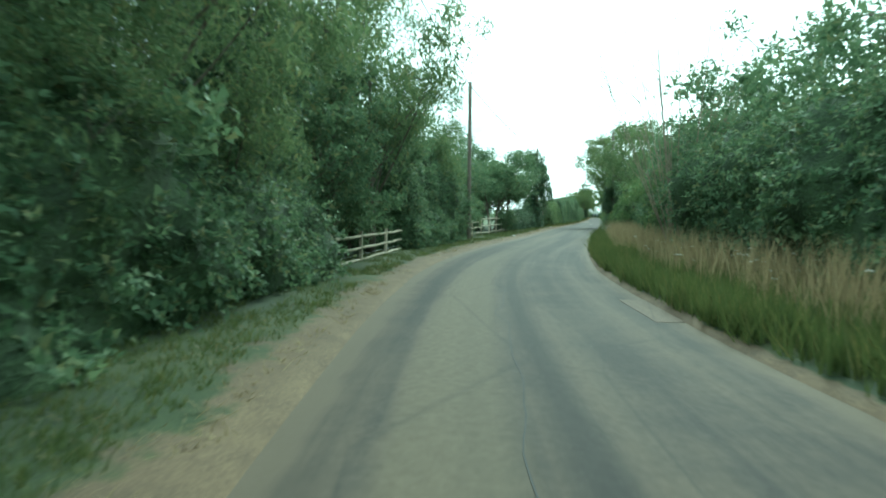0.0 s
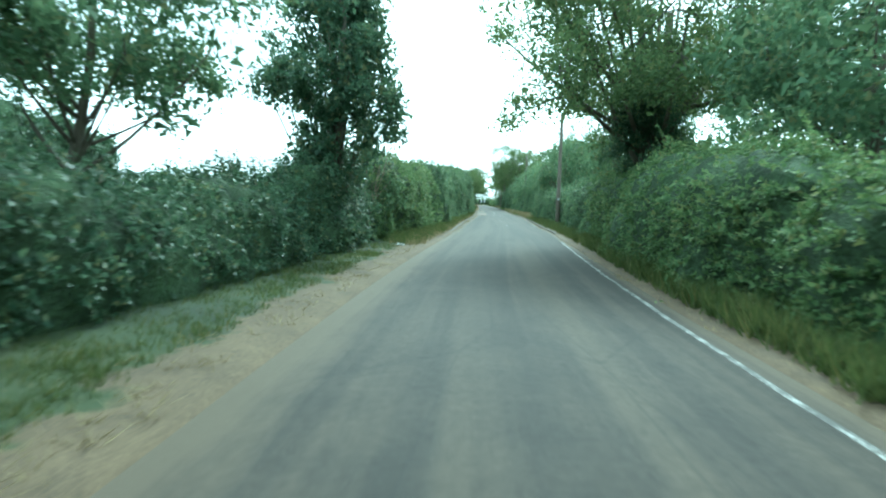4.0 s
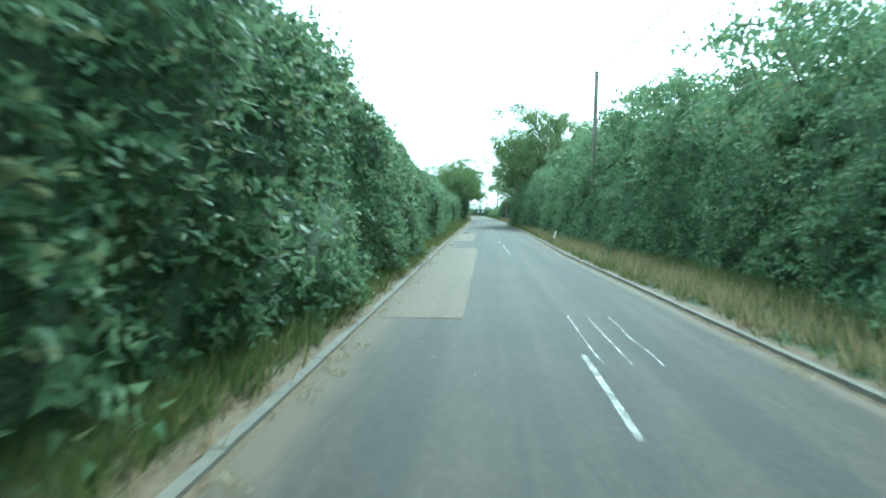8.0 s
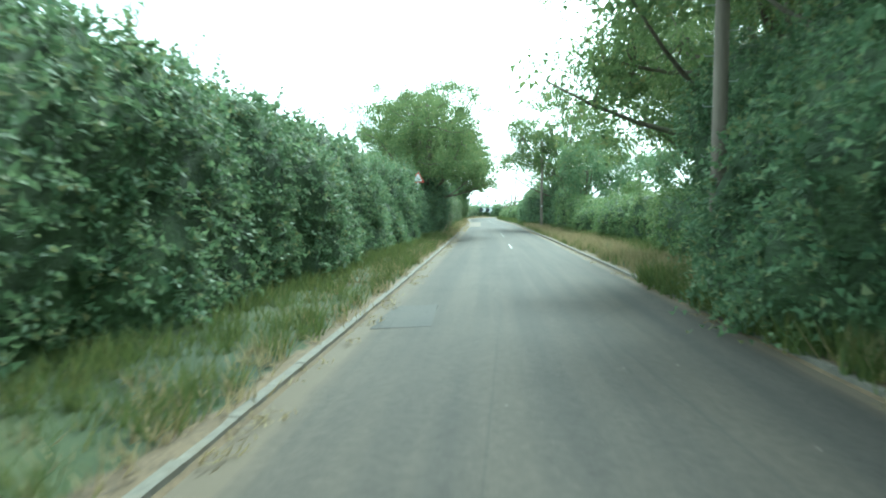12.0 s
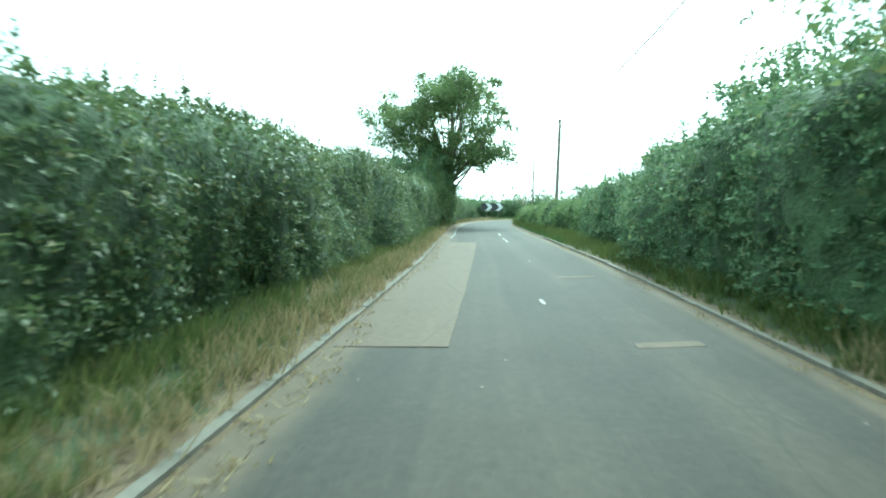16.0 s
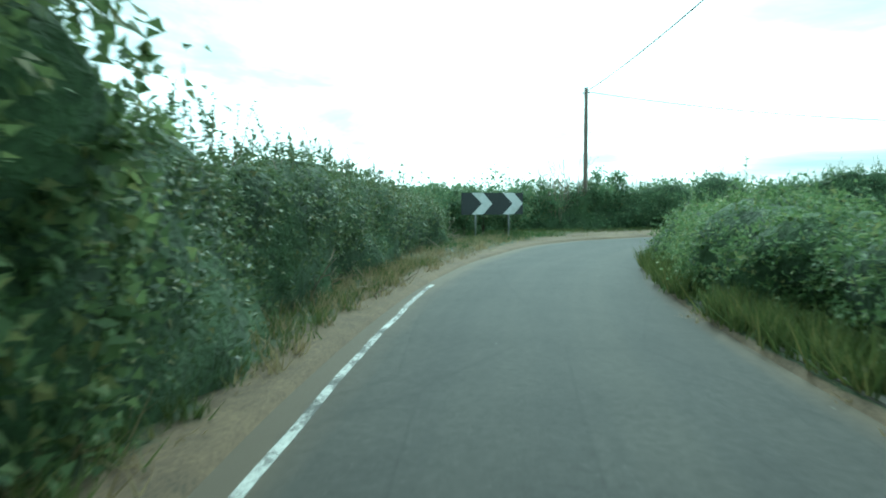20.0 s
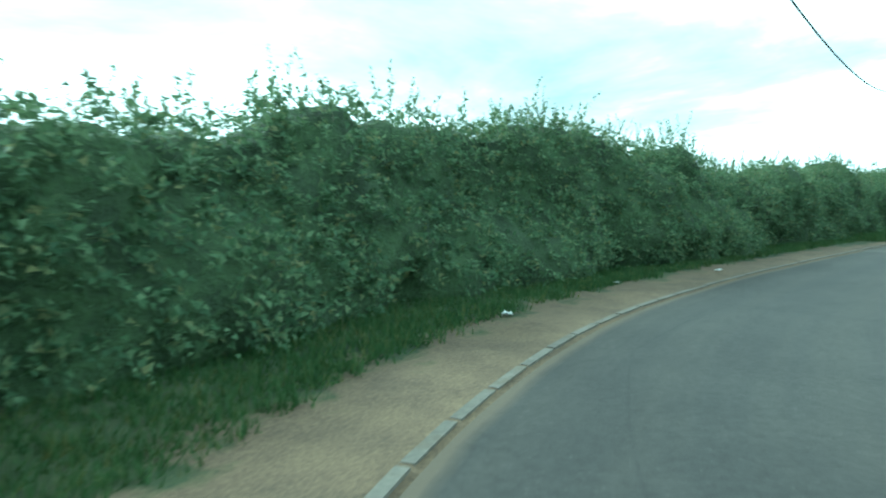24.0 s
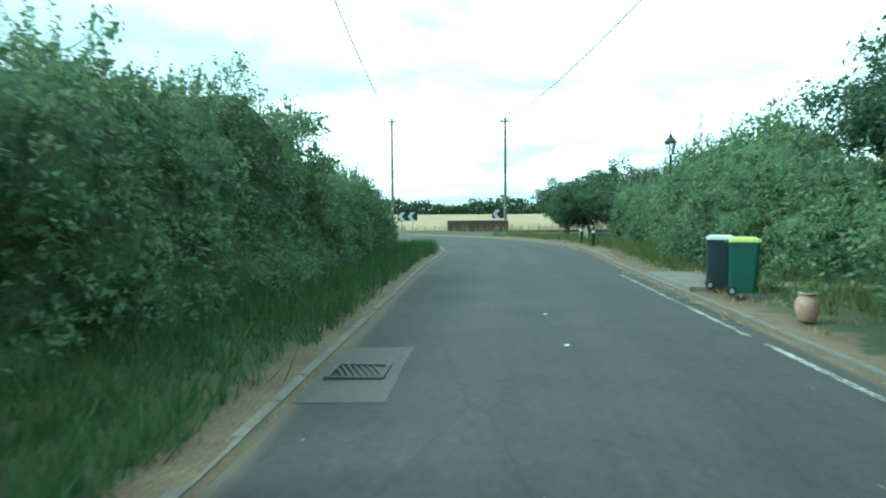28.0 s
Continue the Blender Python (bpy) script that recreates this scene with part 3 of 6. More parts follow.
def lumps(u, v, seed, cell=0.6):
    """Rounded heads of growth: 1 at the middle of each uneven cell, 0 between the cells."""
    i, j = np.floor(u / cell), np.floor(v / cell)
    best = np.full(np.shape(u), 9.0)
    for di in (-1, 0, 1):
        for dj in (-1, 0, 1):
            a, b = i + di, j + dj
            cu = (a + vnoise(a * 7.31 + 0.5, b * 3.17 + 0.5, seed + 21)) * cell
            cv = (b + vnoise(a * 5.13 + 0.5, b * 9.71 + 0.5, seed + 22)) * cell
            best = np.minimum(best, np.hypot(u - cu, v - cv))
    return np.sqrt(np.clip(1 - (best / (cell * 0.95)) ** 2, 0, 1))


def hedge(s0, s1, side, face, height, thick, mat, label, wild=0.3, density=190, leaf=0.10, sprigs=1.0, seed=1, piece=14.0, low=0.12):
    """A run of hedge along the lane: a core coloured dark for the shade inside, a skin of leaves and shoots on top.
    face and height are tables along s.
    """
    rng = np.random.default_rng(seed)
    mid = (s0 + s1) / 2
    top = thing("hedge", spot(mid, side * float(face(mid))), label, "hedge", "hedges along the lane")
    inv = np.array(top.matrix_world.inverted())
    power = 0.42 + 0.35 * wild
    count = max(1, round((s1 - s0) / piece))
    cuts = np.linspace(s0, s1, count + 1)

    def skin(s, th, inset=0.0):
        """Place and outward way on the hedge's skin; th runs from the foot in front over the top."""
        c, sn = np.cos(th), np.sin(th)
        h, f = height(s), face(s)
        end = np.clip(np.minimum(s - s0, s1 - s) / 1.4, 0.0, 1) ** 0.5
        x = thick / 2 * (1 - np.sign(c) * np.abs(c) ** power * end)
        z = h * np.abs(sn) ** power * (0.55 + 0.45 * end)
        out = np.stack([np.abs(c) ** (2 - power) * np.sign(c), np.abs(sn) ** (2 - power) * thick / h], -1)
        out /= np.linalg.norm(out, axis=-1)[..., None] + 1e-9
        amp = 0.45 + 0.85 * wild
        along = z + x * 0.8
        heads = (lumps(s, along, seed, 1.7) - 0.6) * (0.10 + 0.32 * wild) + (lumps(s + 40, along, seed + 2, 0.55) - 0.6) * (0.12 + 0.16 * wild) + (vnoise(s * 1.6, along * 1.3, seed + 8) - 0.5) * 0.5 * wild
        bulge = amp * ((vnoise(s * 0.28, z * 0.4, seed) - 0.5) * 1.1 + (vnoise(s * 0.9, z * 0.9, seed + 3) - 0.5) * 0.65 + (vnoise(s * 2.6, z * 2.6, seed + 5) - 0.5) * 0.2) + heads - inset * (1 + 0.25 * np.clip(out[..., 1], 0, 1))
        return f + x - bulge * out[..., 0], np.maximum(z + bulge * out[..., 1] * 0.9, 0.02), out

    for a, b in zip(cuts[:-1], cuts[1:]):
        # solid core; its dark colour paints the shade seen between the leaves
        sg = np.linspace(a, b, max(3, round((b - a) / 0.3)))
        th = np.r_[0.0, 0.05, 0.15, 0.3, 0.5, 0.75, 1.0, 1.2, 1.35, 1.5, 1.65, 1.8, 2.0, 2.3, 2.7, 3.0, 3.14]
        S, TH = np.meshgrid(sg, th, indexing="ij")
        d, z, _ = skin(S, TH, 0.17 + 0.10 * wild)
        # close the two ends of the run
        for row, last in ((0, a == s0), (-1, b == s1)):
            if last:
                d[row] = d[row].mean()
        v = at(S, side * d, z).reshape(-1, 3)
        child(new("shade_core", mesh("shade_core", v @ inv[:3, :3].T + inv[:3, 3], grid_faces(len(sg), len(th)), CORE, (), True)), top)
        # leaves sit along short side shoots that grow out of the skin and arch over
        hm = float(np.mean(height(sg)))
        m = 9
        k = int(density * 1.28 * (b - a) * (hm + thick * 0.8)) // m
        tc = np.linspace(0.01, 2.0, 200)
        dd, zz, _ = skin(np.full(200, (a + b) / 2), tc)
        arc = np.r_[0, np.cumsum(np.hypot(np.diff(dd), np.diff(zz)))]
        tl = np.interp(rng.uniform(0, arc[-1], k), arc, tc)
        s = rng.uniform(a, b, k)
        d, z, out = skin(s, tl, 0)
        keep = z > low * rng.uniform(0.0, 2.5, k)
        s, d, z, out = s[keep], d[keep], z[keep], out[keep]
        k = len(s)
        tx = np.stack([np.interp(s, LS, LT[:, 0]), np.interp(s, LS, LT[:, 1])], -1)
        out3 = np.stack([-side * out[:, 0] * tx[:, 1], side * out[:, 0] * tx[:, 0], out[:, 1]], -1)
        reach = (0.15 + 0.27 * wild) * rng.gamma(2.6, 0.385, k) * (1 + 0.9 * np.clip(out[:, 1], 0, 1) ** 2)
        way = out3 * 0.75 + np.array([0, 0, 1.0]) * (0.15 + 0.55 * rng.uniform(0, 1, (k, 1))) + 0.55 * rng.normal(size=(k, 3))
        way /= np.linalg.norm(way, axis=1)[:, None]
        base = at(s, side * d, z) - out3 * (0.45 * reach + rng.exponential(0.06, k))[:, None]
        u = np.tile(np.linspace(0.12, 1, m), k)[:, None]
        W, R = np.repeat(way, m, 0), np.repeat(reach, m)[:, None]
        flank = np.cross(W, np.repeat(rng.normal(size=(k, 3)), m, 0))
        flank /= np.linalg.norm(flank, axis=1)[:, None] + 1e-9
        flank *= np.tile(np.where(np.arange(m) % 2, 1.0, -1.0), k)[:, None]
        pos = np.repeat(base, m, 0) + W * R * u - np.array([0, 0, 0.4]) * R * u**2 + flank * leaf * 0.5 + rng.normal(0, 0.02, (k * m, 3))
        pos[:, 2] = np.maximum(pos[:, 2], 0.05)
        axis = W * 0.6 + flank
        nrm = np.repeat(out3, m, 0) * 0.5 + np.array([0, 0, 0.6])
        size = leaf * 1.28 * (1.15 - 0.4 * u[:, 0])
        # long upright shoots on the top
        k = int(sprigs * (b - a) * 5.0)
        if k:
            ss, st = rng.uniform(a, b, k), rng.uniform(1.05, 1.9, k)
            d, z, _ = skin(ss, st)
            hgt = np.minimum(rng.gamma(2.0, 0.11 + 0.12 * wild, k), rng.uniform(0.5, 0.9, k))
            m = 15
            u = np.tile(np.linspace(0.0, 1, m) ** 0.85, k)
            lean = np.repeat(rng.normal(0, 0.32, (k, 2)), m, 0)
            hh = np.repeat(hgt, m)
            sp = at(np.repeat(ss, m) + lean[:, 0] * hh * u, side * (np.repeat(d, m) + lean[:, 1] * hh * u), np.repeat(z, m) + hh * u)
            fl = rng.normal(size=(k * m, 3)) * np.array([1, 1, 0.3])
            fl /= np.linalg.norm(fl, axis=1)[:, None]
            pos = np.vstack([pos, sp + fl * leaf * 0.45 * (1.2 - 0.6 * u)[:, None]])
            axis = np.vstack([axis, fl + np.array([0, 0, 0.25])])
            size = np.r_[size, leaf * 1.25 * (1.15 - 0.5 * u)]
            foot = at(ss, side * d, z - 0.15)
            tips = at(ss + lean[::m, 0] * hgt, side * (d + lean[::m, 1] * hgt), z + hgt)
            thin = np.array([0.006, 0.006, 0])
            sv = np.stack([foot - thin, foot + thin, tips], 1).reshape(-1, 3)
            tagged(child(new("top_growth", mesh("top_growth", sv @ inv[:3, :3].T + inv[:3, 3], np.arange(3 * k).reshape(k, 3), TWIG)), top), "", "", "", "stuff")
            nrm = np.vstack([nrm, rng.normal(size=(k * m, 3)) * 0.5 + np.array([0, 0, 0.8])])
        pos = pos @ inv[:3, :3].T + inv[:3, 3]
        nrm, axis = nrm @ inv[:3, :3].T, axis @ inv[:3, :3].T
        child(new("foliage", leaf_mesh("foliage", rng, pos, nrm, size, size * 0.66, mat, 0.2, 0.45, True, axis)), top)
    return top


def make_tree(name, seed, height, radius, base, mat, label, leaf=0.16, clusters=90, per=75, trunk=0.22, lean=0.0, flat=0.8, narrow=0.6, droop=0.25, gap=0.35, category="tree", squash=1.0):
    """A tree or bush at the origin: tapered trunk, limbs to clumps, and a crown of small leaves in clumps with gaps between."""
    rng = np.random.default_rng(seed)
    top = tagged(new(name), label, category)
    mid = (height + base) / 2
    vert = (height - base) / 2
    # lobes of the crown, and clumps of leaves gathered round them
    nl = max(7, clusters // 7)
    lv = rng.normal(size=(nl, 3)) + np.array([0, 0, 0.15])
    lv /= np.linalg.norm(lv, axis=1)[:, None]
    lr = rng.uniform(0.5, 0.92, nl)
    lobes = np.column_stack([lv[:, 0] * radius * lr * squash, lv[:, 1] * radius * lr, mid + lv[:, 2] * vert * lr * 0.95])
    clusters = int(clusters * 1.45)
    per = int(per * 0.72)
    cs = []
    while len(cs) < clusters:
        if rng.uniform() < 0.62:
            q = lobes[rng.integers(0, nl)] + rng.normal(size=3) * np.array([radius, radius, vert * 0.7]) * 0.17
            cs.append(tuple(q))
            continue
        v = rng.normal(size=3)
        v /= np.linalg.norm(v)
        r = rng.uniform(0.2, 0.8) ** 0.6
        lump = 0.72 + 0.5 * vnoise(2.0 + 1.7 * math.atan2(v[1], v[0]), 3 + 2.2 * v[2], seed)
        if rng.uniform() < gap * (vnoise(4 * v[0] + 9, 4 * v[1] + 3 * v[2], seed + 1) > 0.55):
            continue
        cs.append((v[0] * radius * r * lump * squash, v[1] * radius * r * lump, mid + v[2] * vert * r * min(lump, 1.12)))
    cs = np.array(cs)
    cs[:, 2] = np.maximum(cs[:, 2], base * 0.9 + 0.2)
    cs[:, 0] += lean * cs[:, 2]
    # wood
    th = base + (height - base) * 0.55
    zs = np.linspace(-0.1, th, 9)
    wob = rng.normal(0, 0.05, (9, 2)).cumsum(0) * min(1.0, height / 9)
    tp = np.column_stack([wob[:, 0] + lean * zs, wob[:, 1], zs])
    tr = trunk * np.interp(zs / th, [0, 0.06, 0.5, 1], [1.35, 1.0, 0.75, 0.35])
    bits = [tube(tp, tr, 10)]
    limbs = []
    pick = rng.permutation(len(cs))[: max(6, clusters // 10)]
    for i in pick:
        q = cs[i]
        z0 = np.clip(base * 0.7 + rng.uniform(0, 0.5) * (th - base * 0.7), 0.1, th)
        p0 = np.array([np.interp(z0, zs, tp[:, k]) for k in range(3)])
        u = np.linspace(0, 1, 6)[:, None]
        ctrl = p0 * 0.45 + q * 0.55 + np.array([0, 0, -0.12 * np.linalg.norm(q - p0)]) + rng.normal(0, 0.12, 3)
        line = (1 - u) ** 2 * p0 + 2 * u * (1 - u) * ctrl + u**2 * q
        bits.append(tube(line, np.interp(u[:, 0], [0, 1], [trunk * 0.34, trunk * 0.08]), 6))
        limbs.append(line)
    lp = np.vstack(limbs)
    for q in cs[:: 3]:
        p0 = lp[np.argmin(((lp - q) ** 2).sum(1))]
        m = (p0 + q) / 2 + rng.normal(0, 0.12, 3)
        bits.append(tube([p0, m, q], [trunk * 0.13, trunk * 0.09, trunk * 0.04], 4))
    part("trunk", joined(*bits), BARK, top, "rough brown bark trunk with limbs", True)
    # leaves: each clump is a flattened, uneven shell
    n = clusters * per
    ci = rng.integers(0, clusters, n)
    cr = (radius * 0.095 + 0.22) * rng.uniform(0.6, 1.5, clusters)
    v = rng.normal(size=(n, 3))
    v /= np.linalg.norm(v, axis=1)[:, None]
    rr = 0.45 + 0.7 * rng.uniform(0, 1, n) ** 0.8
    p = cs[ci] + v * (rr * cr[ci])[:, None] * np.array([1, 1, flat])
    nrm = v * 0.6 + np.array([0, 0, 0.5])
    # sprays of larger foliage fill the heart of each clump
    k = int(per * 0.38)
    hi = np.repeat(np.arange(clusters), k)
    hp = cs[hi] + rng.normal(size=(len(hi), 3)) * (cr[hi] * 0.40)[:, None] * np.array([1, 1, flat])
    size = np.r_[np.full(n, leaf * 1.0), np.minimum(cr[hi] * 0.5, leaf * 1.75)]
    child(new("crown", leaf_mesh("crown", rng, np.vstack([p, hp]), np.vstack([nrm, rng.normal(size=hp.shape)]), size, size * narrow, mat, droop, 1.0, True)), top)
    return top


def place(ob, rows, group=""):
    """Stands copies of a thing at (s, d, size, turn) and puts the first one there too."""
    for i, (s, d, k, turn) in enumerate(rows):
        m = spot(s, d, 0.03, turn) @ Matrix.Scale(k, 4)
        if i == 0:
            ob.matrix_world = m
            tagged(ob, "", "", group)
        else:
            c = copy_thing(ob, m)
            c.matrix_basis = m
    return ob


# ---- ground, lane, kerbs, verges ----
g = np.array([(-2600, -2600, -0.12), (2600, -2600, -0.12), (2600, 2600, -0.12), (-2600, 2600, -0.12)], float)
tagged(new("ground", mesh("ground", g, [(0, 1, 2, 3)], GRASS_GROUND)), "rough grassland that reaches the horizon", "ground", "", "structure")

ss = np.arange(-78, S_END - 1, 0.5)
cols = np.linspace(0, 1, 15)
SS, CC = np.meshgrid(ss, cols, indexing="ij")
DD = EDGE_L(SS) + (EDGE_R(SS) - EDGE_L(SS)) * CC
rag = (vnoise(SS * 1.3, SS * 0 + 7, 4) - 0.5) * 0.16
DD = DD + np.where((CC == 0) & (SS < 100), rag, 0) + np.where((CC == 1) & (SS < 100), -rag, 0)
ZZ = 0.035 * (1 - (2 * CC - 1) ** 2) - 0.02 + 0.012 * (vnoise(SS * 0.4, CC * 5, 2) - 0.5)
edge = np.stack([np.minimum(DD - EDGE_L(SS), (EDGE_R(SS) - DD) * 1.6) * np.interp(SS, [80, 100, 240, 290, 330, 345, 352, 360], [0.8, 1.3, 1.3, 0.9, 0.9, 1.0, 2.5, 3.0]), DD * 0], -1)
tagged(new("road", mesh("road", at(SS, DD, ZZ).reshape(-1, 3), grid_faces(len(ss), len(cols))[:, ::-1], ASPHALT,
                        (("UVMap", np.stack([SS, DD], -1).reshape(-1, 2)), ("edge", edge.reshape(-1, 2))), True)), "narrow worn grey tarmac country lane", "road", "", "structure")


def road_z(s, d):
    c = (d - EDGE_L(s)) / (EDGE_R(s) - EDGE_L(s))
    return 0.035 * (1 - (2 * c - 1) ** 2) - 0.02


def verge(name, side, edge_of, bare, width, lift, s0, s1, label):
    """A strip of verge beside the lane with an uneven top."""
    s = np.arange(s0, s1, 0.5)
    w = np.r_[0, 0.08, 0.2, 0.4, 0.7, 1.0, 1.4, 1.9, 2.5, 3.2, 4.2, 5.5, 7.5, 10, width]
    S, W = np.meshgrid(s, w, indexing="ij")
    z = np.interp(W, [0, 0.06, 0.5, 2.0, 6, width - 0.5, width], [-0.03, 0.03, 0.07, 0.12, 0.10, 0.0, -0.14]) * lift(S)
    z = z + (W > 0.05) * (W < width) * ((vnoise(S * 0.8, W * 1.2, 11) - 0.5) * 0.07 + (vnoise(S * 3, W * 4, 12) - 0.5) * 0.03) * np.minimum(1, W / 0.6)
    d = edge_of(S) + side * (W - OVERLAP(S))
    f = grid_faces(len(s), len(w))
    return tagged(new(name, mesh(name, at(S, d, z).reshape(-1, 3), f if side < 0 else f[:, ::-1], VERGE, (("UVMap", np.stack([S, W / bare(S)], -1).reshape(-1, 2)),), True)), label, "verge", "", "structure")


OVERLAP = table((-80, 0.17), (95, 0.17), (98, 0.05), (290, 0.05), (293, 0.17), (347, 0.17), (350, 0.05))
LIFT = table((-80, 1), (95, 1), (105, 1.25), (340, 1.25), (352, 0.6), (600, 0.6))
verge("verge_west", -1, EDGE_L, BARE_L, 14.0, LIFT, -78, S_END - 1, "grass verge with a strip of straw and bare earth")
verge("verge_east", 1, EDGE_R, BARE_R, 12.0, LIFT, -78, S_END - 1, "grass verge with dry patches beside the lane")

# kerbs: bevelled concrete blocks with open joints
KV, KF = box((0.125, 0.905, 0.15), (0, 0, 0), 1.0, 0.0)
KV[4:, 0] *= 0.86
KV[4:, 1] *= 0.995
kerb_block = mesh("kerb_stone", KV, KF, CONCRETE)
for name, edge_of, side, runs in (("kerb_west", EDGE_L, -1, ((97, 240), (240, 291), (349, 424))), ("kerb_east", EDGE_R, 1, ((99, 240), (240, 322), (358, 424)))):
    kerb = tagged(new(name), "low weathered concrete kerb, joints open", "kerb", "", "structure")
    rng = np.random.default_rng(5)
    for k, (a, b) in enumerate(runs):
        pieces = []
        for s in np.arange(a, b, 0.915):
            up = rng.normal(0, 0.004)
            m = spot(s, float(edge_of(s)) + side * 0.06, (-0.020 if side < 0 and k < 2 else -0.045 if side < 0 else -0.008) + up, rng.normal(0, 0.25) - side * math.degrees(math.atan((float(edge_of(s + 0.5)) - float(edge_of(s - 0.5))) * side)))
            if k == 0 or (side > 0 and k == 2):
                o = new("kerb_stone", kerb_block)
                o.matrix_world = m
                o.parent = kerb
            else:
                pieces.append(turned((KV, KF), m))
        if pieces:
            tagged(part("kerb_run", joined(*pieces), CONCRETE, kerb), "", "", "", "stuff")


# paint and patches on the lane
def strip(name, s0, s1, d0, d1, mat, label, category, lift=0.004, skew=0.0, wobble=0.0, seed=0, taper=0.0, follow=None):
    """A thin slab on the lane that follows its line."""
    n = max(2, int((s1 - s0) / 0.3) + 1)
    s = np.linspace(s0, s1, n)
    w = np.linspace(0, 1, 5)
    S, W = np.meshgrid(s, w, indexing="ij")
    A = d0 + (vnoise(s * 0.9, s * 0, seed) - 0.5) * wobble
    B = d1 + taper * (1 - s / s1) * s1 / (s1 - s0) + (vnoise(s * 0.9, s * 0 + (9 if d1 - d0 > 0.2 else 0), seed) - 0.5) * wobble
    if follow is not None:
        A, B = A + follow(s) - follow(s0), B + follow(s) - follow(s0)
    D = A[:, None] + (B - A)[:, None] * W
    S = S + skew * (W - 0.5)
    Z = road_z(S, D) + lift
    top = at(S, D, Z).reshape(-1, 3)
    f = grid_faces(n, 5)[:, ::-1]
    low_ = top - np.array([0, 0, lift + 0.01])
    rim = list(range(0, n * 5, 5)) + list(range((n - 1) * 5, n * 5))[1:] + list(range(n * 5 - 1, 0, -5))[1:] + list(range(4, 0, -1))[1:]
    m = len(top)
    skirt = [(rim[i], rim[(i + 1) % len(rim)], rim[(i + 1) % len(rim)] + m, rim[i] + m) for i in range(len(rim))]
    uv = np.stack([S, D], -1).reshape(-1, 2)
    me = mesh(name, np.vstack([top, low_]), np.vstack([f, skirt]), mat, (("UVMap", np.vstack([uv, uv])), ("edge", np.ones((2 * m, 2)) * 3)))
    return tagged(new(name, me), label, category, "", "structure")


for s0, s1, d0, d1 in ((140.0, 159.5, -1.62, -0.33), (166.0, 179.3, -1.85, -0.62), (262.4, 285.2, -1.78, 0.03), (377.3, 388.2, -1.72, -0.78)):
    strip("road_patch", s0, s1, d0, d1, PATCH if s0 < 300 else PATCH_GREY, "paler rectangular tarmac repair in the lane", "road patch", 0.0075, 0.0, 0.04, int(s0), -0.42 if s0 == 262.4 else 0.0)
for s0, s1, d0, d1 in ((207.0, 209.2, -1.8, -1.0), (10.6, 13.4, 2.95, 3.6), (290.7, 291.0, -1.15, -0.65)):
    strip("road_patch_dark" if s0 < 100 else "road_patch", s0, s1, d0, d1, PATCH if s0 < 100 else PATCH_DARK, "small tarmac repair in the lane", "road patch", 0.006, 0.2, 0.1, int(s0))
strip("road_patch", 396.2, 398.6, -1.8, -0.95, PATCH_GREY, "square tarmac repair round the drain", "road patch", 0.0075, 0.0, 0.03, 9)
drive = part("driveway", box((4.2, 3.6, 0.12), (0, 0, 0), 0.98, 0.05), CONCRETE)
drive.matrix_world = spot(405.9, 6.1, 0.07)
tagged(drive, "pale concrete apron of a drive", "driveway", "", "structure")
strip("trench_repair", 160.9, 161.6, 2.2, 3.1, PATCH, "narrow pale trench repair across the lane", "road patch", 0.006, 0.5)
strip("trench_repair", 262.7, 263.0, 1.9, 2.8, PATCH, "narrow pale trench repair across the lane", "road patch", 0.006, 0.3)
strip("trench_repair", 270.5, 270.8, 1.9, 2.8, PATCH, "narrow pale trench repair across the lane", "road patch", 0.006, 0.3)

CENTRE = [(134.7, 137.6), (155.5, 156.2), (160.5, 162.5), (157.0, 159.5), (164.7, 165.1), (174.5, 175.2), (188.9, 189.5), (226.0, 229.5), (238.6, 240.6), (242.9, 244.8), (266.0, 266.6), (284.9, 289.5), (292.5, 296.2), 
          (367.4, 369.3), (370.6, 371.6), (379.2, 380.2)]
for s0, s1 in CENTRE:
    d = float(np.interp(s0, [116, 135, 156, 190, 240, 266, 285, 300, 366, 395], [0.8, 1.2, 0.95, 0.8, 0.95, 1.1, 1.5, 1.6, 1.05, 1.1]))
    strip("centre_dash", s0, s1, d - (0.034 if s0 < 360 else 0.024), d + (0.034 if s0 < 360 else 0.024), FAINT_LINE if s0 > 360 or s0 == 238.6 or 130 < s0 < 166 else WHITE_LINE, "worn white dash on the lane's middle", "road marking", 0.005, 0, 0.03, int(s0))
EDGE_LINE = table((50, 2.5), (64, 2.9), (76, 3.05), (92, 3.2), (110, 3.1), (305, 3.3), (395, 3.5), (410, 3.5))
LEFT_LINE = table((289, -1.3), (294, -1.15), (300, -1.2), (305, -1.28), (314, -1.4), (319, -1.6), (323, -1.9))
for s0, s1, dd in ((49.5, 52.6, 0), (60.5, 92.0, 0), (109.5, 111.2, 0), (112.2, 113.0, 0), (305.5, 308.0, 0), (385.0, 399.0, 0), (399.5, 408.0, 0)):
    a, b = np.arange(s0, s1, 3.0), None
    for a0 in a:
        e = float(EDGE_LINE(a0))
        strip("edge_line", a0, min(a0 + 2.95, s1), e - 0.045, e + 0.045, FAINT_LINE, "worn white line along the lane's edge", "road marking", 0.005, 0, 0.03, 7, 0.0, EDGE_LINE)
for s0 in np.arange(289.0, 322.0, 2.4):
    e = float(LEFT_LINE(s0))
    strip("edge_line", s0, s0 + 2.39, e - 0.046, e + 0.046, WHITE_LINE if s0 > 310 else FAINT_LINE, "white line along the lane's edge", "road marking", 0.005, 0, 0.02, 7, 0.0, LEFT_LINE)
